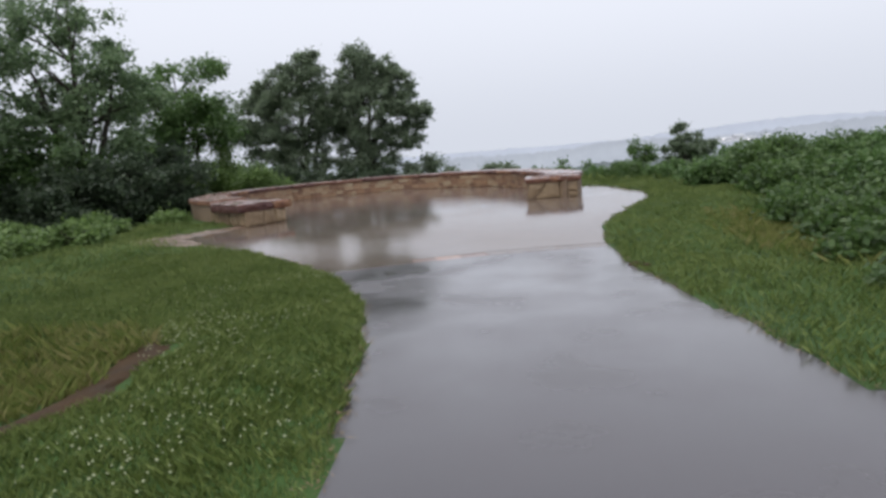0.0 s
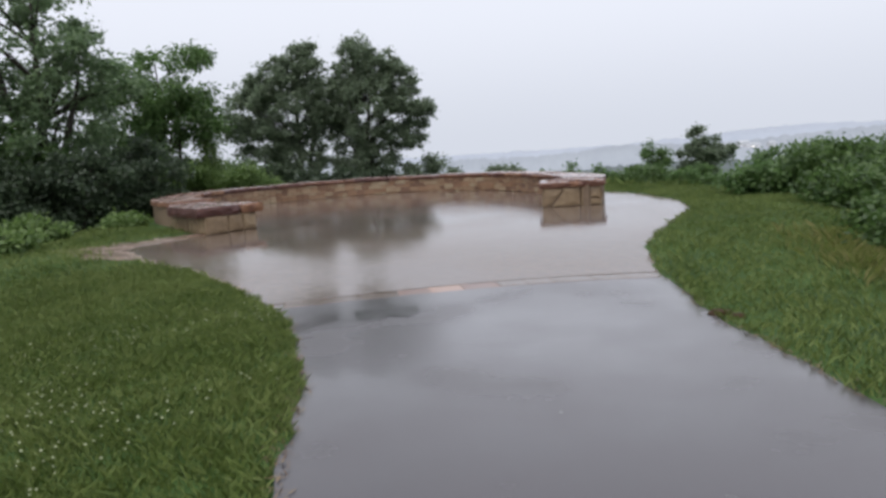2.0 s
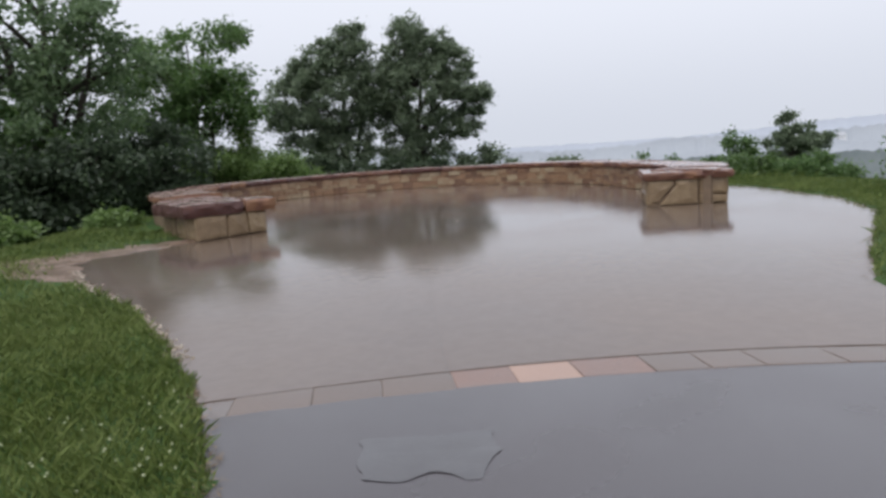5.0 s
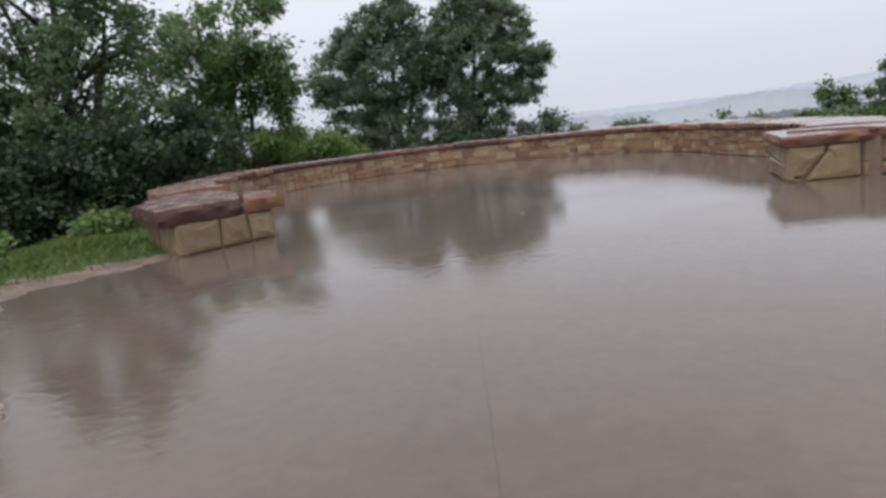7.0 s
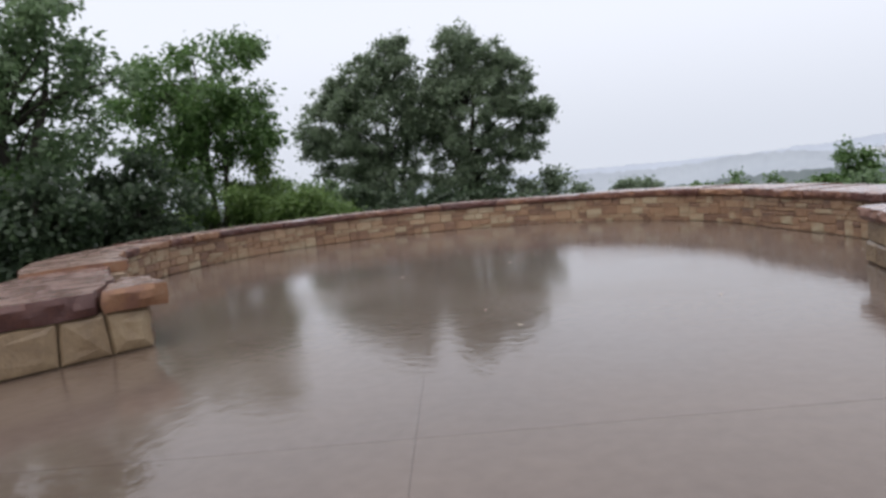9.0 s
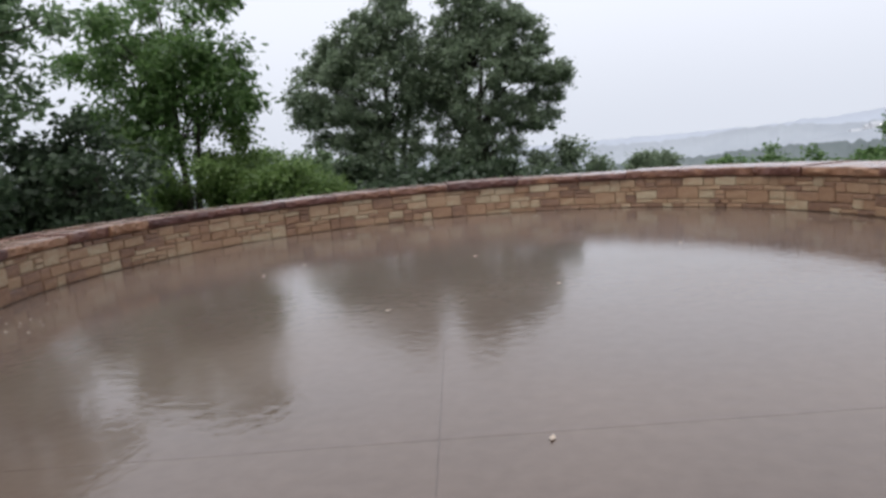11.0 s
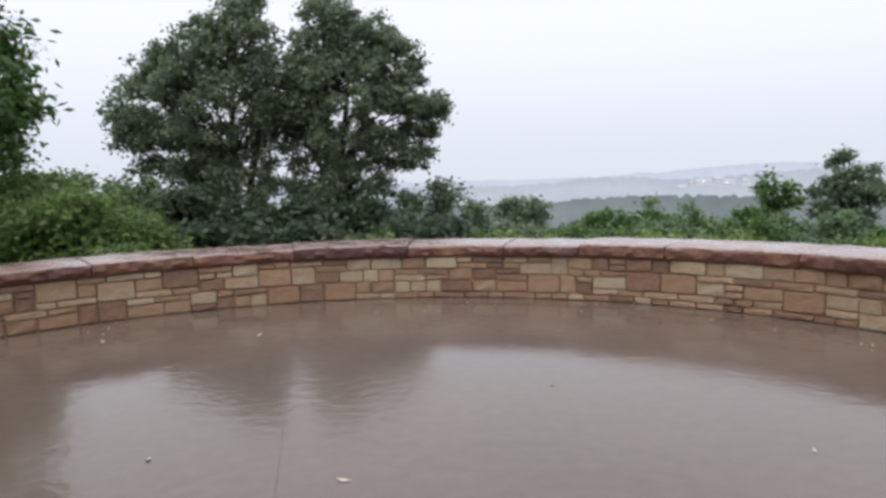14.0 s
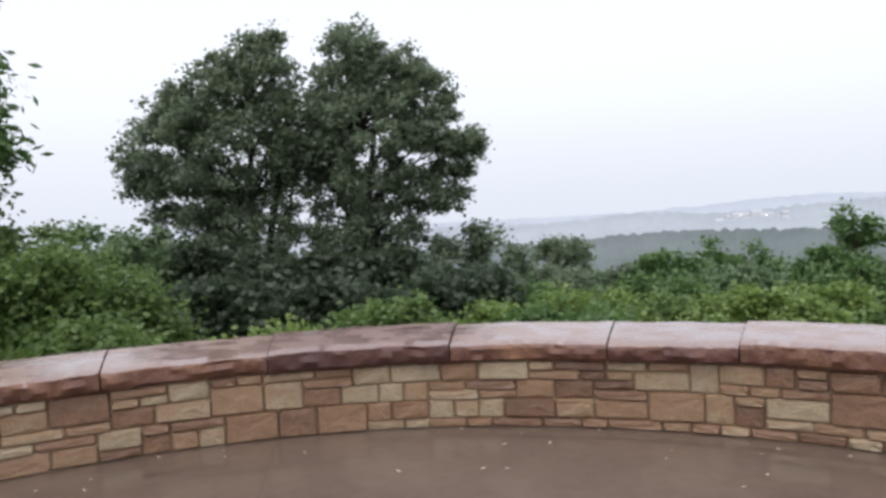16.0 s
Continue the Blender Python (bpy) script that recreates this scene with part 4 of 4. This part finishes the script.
for k in range(13):
    x, y = -6.6 + 1.6 * k + vr.uniform(-0.4, 0.4), (37.2 if k < 4 else 41.5) + (k % 3) * 1.6 + vr.uniform(-0.5, 0.5)
    top = 1.3 - vr.uniform(0.062, 0.090) * (y - 22)
    shrub(x, y, vr.uniform(1.0, 1.6), top, (M_LEAF_YELLOW, M_LEAF_LIGHT, M_LEAF_YELLOW, M_LEAF_MID)[k % 4], ("yellow-green" if k % 2 == 0 else "bright green") + " rounded leafy shrub on the slope behind the wall", 60, 200, 0.14, clump=0.4)
for k, (x, y, w, top) in enumerate(((2.6, 49.5, 2.3, -0.5), (6.0, 51.0, 2.4, -0.4), (-2.0, 48.5, 2.0, -0.5), (12.0, 48.0, 2.4, 0.0), (9.2, 50.0, 2.2, -0.3))):
    shrub(x, y, w, top, M_LEAF_SHADE if k % 2 else M_LEAF_MID, "dark green shrub on the slope behind the wall", 60, 170, 0.2, clump=0.5)
for k in range(7):
    shrub(-2.5 + 2.6 * k + vr.uniform(-0.5, 0.5), 66 + vr.uniform(-2, 2), vr.uniform(1.9, 2.5), -1.3 - vr.uniform(0, 0.7), M_LEAF_DARK if k % 2 else M_LEAF_SHADE, "dull green shrub further down the slope", 50, 110, 0.28, clump=0.65)
for x, y, w, top in ((5.9, 61, 1.7, 0.3), (8.2, 61, 1.6, -0.1), (10.6, 62, 1.6, 0.0), (15.0, 61, 1.7, 1.3), (12.8, 60, 1.6, -0.4)):
    shrub(x, y, w, top, M_LEAF_MID, "rounded green tree crown on the slope", 48, 100, 0.24, clump=0.55, name="small_tree", category="tree")
shrub(3.2, 84, 2.6, 0.6, M_LEAF_DARK, "lone rounded green tree down the slope", 60, 120, 0.3, clump=0.7, name="small_tree", category="tree", low=-4.5)
tree("tree", ground_at(18.7, 60.3), [(18.8, 60.3, 2.6), (20.4, 60.3, 0.6)], [((18.6, 60.3, -0.9), (1.8, 1.5, 1.1)), ((18.6, 60.3, 0.3), (1.6, 1.3, 0.9)), ((18.9, 60.3, 1.3), (1.2, 0.9, 0.8)), ((18.7, 60.3, 2.1), (0.6, 0.5, 0.6)), ((18.8, 60.3, 2.7), (0.25, 0.25, 0.4)), ((20.7, 60.3, 0.4), (0.9, 0.8, 0.6))],
     170, 60, 0.36, 0.22, M_LEAF_DARK, "young upright dark green tree on the slope", trunk_r=0.1, gather=(0.25, 0.6), per_bough=5)
# bushes along the open side of the path
for i, (x, y, w, top) in enumerate(((14.6, 31.2, 2.8, 1.5), (18.2, 31.5, 2.8, 1.4), (12.6, 26.0, 1.8, 0.55), (15.6, 25.0, 2.2, 0.75), (9.0, 21.6, 1.3, 0.85), (10.6, 20.6, 1.8, 1.25), (12.8, 19.5, 1.9, 1.2),
                                    (9.5, 17.6, 1.3, 0.75), (11.3, 16.6, 1.6, 0.95), (13.6, 16.0, 1.8, 0.9), (22.0, 30, 3.0, 1.6), (19.0, 24.0, 2.5, 1.1), (10.4, 33.5, 1.6, 0.35), (8.2, 34.0, 1.4, 0.45))):
    shrub(x, y, w, top, M_VERGE_LEAF if i % 2 else M_LEAF_MID, "leafy green bush beside the grass verge", 76, 170, 0.135, clump=0.4)
for x, y, w, top in ((8.4, 14.6, 0.9, 0.45), (9.8, 14.0, 1.2, 0.55), (7.5, 12.6, 0.8, 0.36), (8.8, 11.9, 1.1, 0.42), (7.1, 10.3, 0.7, 0.30), (8.2, 9.6, 1.0, 0.34), (6.4, 8.2, 0.6, 0.26), (7.4, 7.5, 0.9, 0.28), (6.0, 6.3, 0.6, 0.24), (6.9, 5.4, 0.8, 0.22), (9.6, 8.4, 1.2, 0.3)):
    shrub(x, y, w, top, M_VERGE_LEAF, "spreading leafy weeds on the sloping verge", 52, 120, 0.11, clump=0.3, name="weed_patch", category="weeds")
for x, y, w, top in ((-9.6, 16.2, 0.9, 0.55), (-11.2, 15.2, 1.0, 0.5), (-10.6, 18.8, 0.8, 0.5), (-9.4, 21.2, 0.6, 0.35), (-12.6, 13.2, 1.3, 0.7), (-12.5, 18.0, 1.2, 0.5)):
    shrub(x, y, w, top, M_LEAF_LIGHT, "low patch of broad-leaved weeds by the grass", 40, 80, 0.13, clump=0.3, name="weed_patch", category="weeds")


# ---------- grass ----------
def blades(name, pts, height, width, mat, label, category):
    n = len(pts)
    ang = rng.uniform(0, 2 * np.pi, n)
    lean = rng.normal(0, 0.45, (n, 2))
    at = np.asarray(pts)
    tuft = np.sin(at[:, 0] * 5.3 + 2.0 * np.sin(at[:, 1] * 3.1)) * np.sin(at[:, 1] * 4.7 + 1.6 * np.sin(at[:, 0] * 2.3))
    h = height * rng.uniform(0.5, 1.3, n) * (1.0 + 0.3 * tuft)
    lean += 0.12 * np.stack([np.sin(at[:, 1] * 2.1 + at[:, 0]), np.cos(at[:, 0] * 2.6 - at[:, 1] * 0.7)], 1)
    side = np.stack([np.cos(ang), np.sin(ang), np.zeros(n)], 1) * (width * rng.uniform(0.7, 1.3, n))[:, None]
    tip = np.stack([lean[:, 0] * h, lean[:, 1] * h, h], 1)
    midp = np.stack([lean[:, 0] * h * 0.3, lean[:, 1] * h * 0.3, h * 0.55], 1)
    p = np.asarray(pts)
    q = np.stack([p - side, p + side, p + midp + side * 0.8, p + tip], 1)
    ob = new(name, quads(name, q, mat))
    tagged(ob, label, category, kind="stuff")


def scatter(n, x0, x1, y0, y1, keep):
    x_ = rng.uniform(x0, x1, n)
    y_ = rng.uniform(y0, y1, n)
    rim = np.minimum(np.minimum(x_ - x0, x1 - x_), np.minimum(y_ - y0, y1 - y_))
    k = keep(x_, y_) & (rng.uniform(0, 1.6, n) < rim + 0.02)
    x_, y_ = x_[k], y_[k]
    return np.stack([x_, y_, terrain(x_, y_) + 0.005], 1)


def swale(x_, y_):
    return np.exp(-((x_ + 4.2) / 1.8) ** 2 - ((y_ - 4.8) / 2.4) ** 2)


near_left = scatter(420000, -7.5, 1.2, -2.5, 14, lambda x_, y_: (paved_depth(x_, y_) < 0.0 + 0.035 * np.sin(y_ * 9.0) * np.sin(y_ * 3.7 + 1)) & (swale(x_, y_) < np.where((x_ > -3.6) & (y_ < 6.0), 0.25, 0.35) + 0.05 * np.sin(y_ * 4.0)))
blades("grass", near_left, 0.07, 0.0038, M_GRASS, "short wet green lawn grass beside the path", "grass")
far_left = scatter(170000, -15, 0.5, 6, 26, lambda x_, y_: (paved_depth(x_, y_) < 0.0) & ((x_ < -6.3) | (y_ > 12.6)) & (np.hypot(x_ - CX, y_ - CY) > 7.2) & ((y_ < 14.4) | (paved_depth(x_, y_) < -rng.uniform(0.2, 1.3, len(x_)))))
blades("grass", far_left, 0.09, 0.006, M_GRASS, "wet green grass below the trees", "grass")
right_v = scatter(300000, 1.5, 13, -1, 32, lambda x_, y_: paved_depth(x_, y_) < 0.02)
blades("grass", right_v, 0.075, 0.0045, M_GRASS, "wet green grass verge beside the path", "grass")
dip = scatter(75000, -9, -0.5, 0, 12, lambda x_, y_: swale(x_, y_) > np.where((x_ > -3.6) & (y_ < 6.0), 0.42, 0.34) + 0.05 * np.sin(y_ * 5.0))
blades("tall_grass", dip, 0.17, 0.0036, M_DRY, "tall yellowish grass in a shallow dip", "grass")
patch = scatter(45000, 5, 9, 6, 16, lambda x_, y_: (paved_depth(x_, y_) < -1.2) & (np.exp(-((x_ - 6.6) / 1.1) ** 2 - ((y_ - 10.5) / 3.0) ** 2) > rng.uniform(0.1, 0.9, len(x_))))
blades("tall_grass", patch, 0.17, 0.0032, M_DRY, "brownish seeding grass on the verge", "grass")
slope = scatter(60000, -12, 11, 31.5, 44, lambda x_, y_: (np.hypot(x_ - CX, y_ - CY) > 7.4) & (y_ > 32.2))
blades("tall_grass", slope, 0.40, 0.012, M_GRASS, "tall green weeds on the slope behind the wall", "grass")


def build_soil_bank():
    """Bare wet soil on the rim of the dip."""
    verts, faces = [], []
    n = 26
    for i in range(n):
        a = math.radians(-75 + 130 * i / (n - 1))
        for j, r in enumerate((0.82, 0.95, 1.08, 1.17)):
            w = 1 + 0.16 * noise.noise(Vector((i * 0.45, j * 1.2, 3)))
            x_, y_ = -4.2 + 1.8 * r * w * math.cos(a), 4.8 + 2.4 * r * w * math.sin(a)
            verts.append((x_, y_, float(terrain(x_, y_)) + 0.03 + (0.03 if j in (1, 2) else -0.04)))
    for i in range(n - 1):
        for j in range(3):
            faces.append((i * 4 + j, i * 4 + j + 1, (i + 1) * 4 + j + 1, (i + 1) * 4 + j))
    tagged(new("soil_bank", mesh_of("soil_bank", verts, faces, M_SOIL, True)), "bare wet brown soil on the rim of a grassy dip", "soil", kind="stuff")


build_soil_bank()


def build_clover():
    pts = scatter(3300, -4, 0.6, 0.5, 12, lambda x_, y_: (paved_depth(x_, y_) < -0.12) & (swale(x_, y_) < 0.35) & (np.sin(x_ * 2.1 + y_) + np.cos(y_ * 1.7 - x_) > rng.uniform(-0.9, 1.6, len(x_))))
    octa = np.array([(1, 0, 0), (0, 1, 0), (-1, 0, 0), (0, -1, 0), (0, 0, 1), (0, 0, -1)], float)
    q = []
    for p in pts:
        r = rng.uniform(0.007, 0.0125)
        o = octa * r + p + np.array([0, 0, rng.uniform(0.06, 0.11)])
        q += [(o[0], o[1], o[4], o[3]), (o[2], o[3], o[4], o[1]), (o[0], o[3], o[5], o[1]), (o[2], o[1], o[5], o[3])]
    tagged(new("clover_flowers", quads("clover_flowers", np.array(q), M_CLOVER)), "small white clover flowers scattered in the lawn", "flowers", kind="stuff")


build_clover()


def build_petals():
    q = []
    r = random.Random(9)
    for _ in range(95):
        p, d, into = on_arc(r.uniform(1, WALL_LEN - 1))
        p = p - into * abs(r.gauss(0.12, 0.5))
        a = r.uniform(0, 6.28)
        u = Vector((math.cos(a), math.sin(a), 0)) * r.uniform(0.012, 0.035)
        w = Vector((-u.y, u.x, 0)) * r.uniform(0.3, 0.6)
        p.z = 0.004
        q.append([p - u, p - w, p + u + Vector((0, 0, 0.006)), p + w])
    for _ in range(13):
        p = Vector((CX + r.uniform(-3.5, 4), CY + r.uniform(-7, 4), 0.004))
        a = r.uniform(0, 6.28)
        u = Vector((math.cos(a), math.sin(a), 0)) * r.uniform(0.02, 0.05)
        w = Vector((-u.y, u.x, 0)) * r.uniform(0.3, 0.6)
        q.append([p - u, p - w, p + u + Vector((0, 0, 0.01)), p + w])
    tagged(new("fallen_petals", quads("fallen_petals", np.array([[tuple(v) for v in f] for f in q]), M_PETAL)), "pale fallen petals and leaves on the wet plaza", "petals", kind="stuff")


build_petals()



def build_litter():
    """Dead grass and mulch washed against the path's edges."""
    q = []
    r = random.Random(14)
    for _ in range(3200):
        y = r.uniform(1.5, 18.2)
        left = r.random() < 0.65
        e = float(left_edge(y)) if left else float(right_edge(y))
        x_ = e + (1 if left else -1) * r.gauss(-0.02, 0.05)
        a, s_ = r.uniform(0, 6.28), r.uniform(0.012, 0.05)
        u = np.array([math.cos(a) * s_, math.sin(a) * s_, r.uniform(0, 0.012)])
        w = np.array([-math.sin(a), math.cos(a), 0]) * r.uniform(0.002, 0.007)
        p = np.array([x_, y, float(sag(y)) + 0.006 + r.uniform(0, 0.012)])
        q.append([p - u, p - w, p + u, p + w])
    tagged(new("edge_litter", quads("edge_litter", np.array(q), M_LITTER)), "dead brown grass and mulch along the path edge", "litter", kind="stuff")


build_litter()


def build_edge_gravel():
    """Pale gravel and shell-like stones along the plaza's grassy edge."""
    r = random.Random(31)
    verts, faces = [], []
    for _ in range(420):
        y = r.uniform(11.6, 15.4)
        x_ = float(left_edge(y)) + r.gauss(0.02, 0.07)
        size = r.uniform(0.008, 0.028)
        a = r.uniform(0, 6.28)
        o = len(verts)
        g0 = float(sag(y))
        for k in range(5):
            t = a + k * 1.2566
            verts.append((x_ + size * r.uniform(0.7, 1.2) * math.cos(t), y + size * r.uniform(0.7, 1.2) * math.sin(t), g0))
        for k in range(5):
            v = verts[o + k]
            verts.append((x_ + (v[0] - x_) * 0.6, y + (v[1] - y) * 0.6, g0 + size * r.uniform(0.5, 0.9)))
        faces += [(o + k, o + (k + 1) % 5, o + 5 + (k + 1) % 5, o + 5 + k) for k in range(5)] + [tuple(range(o + 5, o + 10))]
    tagged(new("edge_gravel", mesh_of("edge_gravel", verts, faces, M_GRAVEL)), "pale wet gravel along the grassy edge of the plaza", "gravel", kind="stuff")


build_edge_gravel()


def soil_clod(x, y, size, seed):
    bm = bmesh.new()
    bmesh.ops.create_icosphere(bm, subdivisions=3, radius=1)
    for v in bm.verts:
        w = 1 + 0.35 * noise.noise(v.co * 1.6 + Vector((seed, 0, 0))) + 0.2 * noise.noise(v.co * 4.0 + Vector((0, seed, 0)))
        v.co = Vector((v.co.x * size * w, v.co.y * size * 0.8 * w, max(-0.02, v.co.z * size * 0.45 * w)))
    me = bpy.data.meshes.new("soil_clod")
    bm.to_mesh(me)
    bm.free()
    me.materials.append(M_SOIL)
    ob = new("soil_clod", me)
    ob.location = (x, y, float(sag(y)) + 0.01)
    tagged(ob, "clod of wet brown soil at the path's edge", "soil")


soil_clod(3.36, 9.15, 0.11, 2.0)
soil_clod(3.46, 8.95, 0.08, 5.0)

# blocks of the curved wall face
lay_stones(wall, WALL_LEN, on_arc, 77, 0.104)
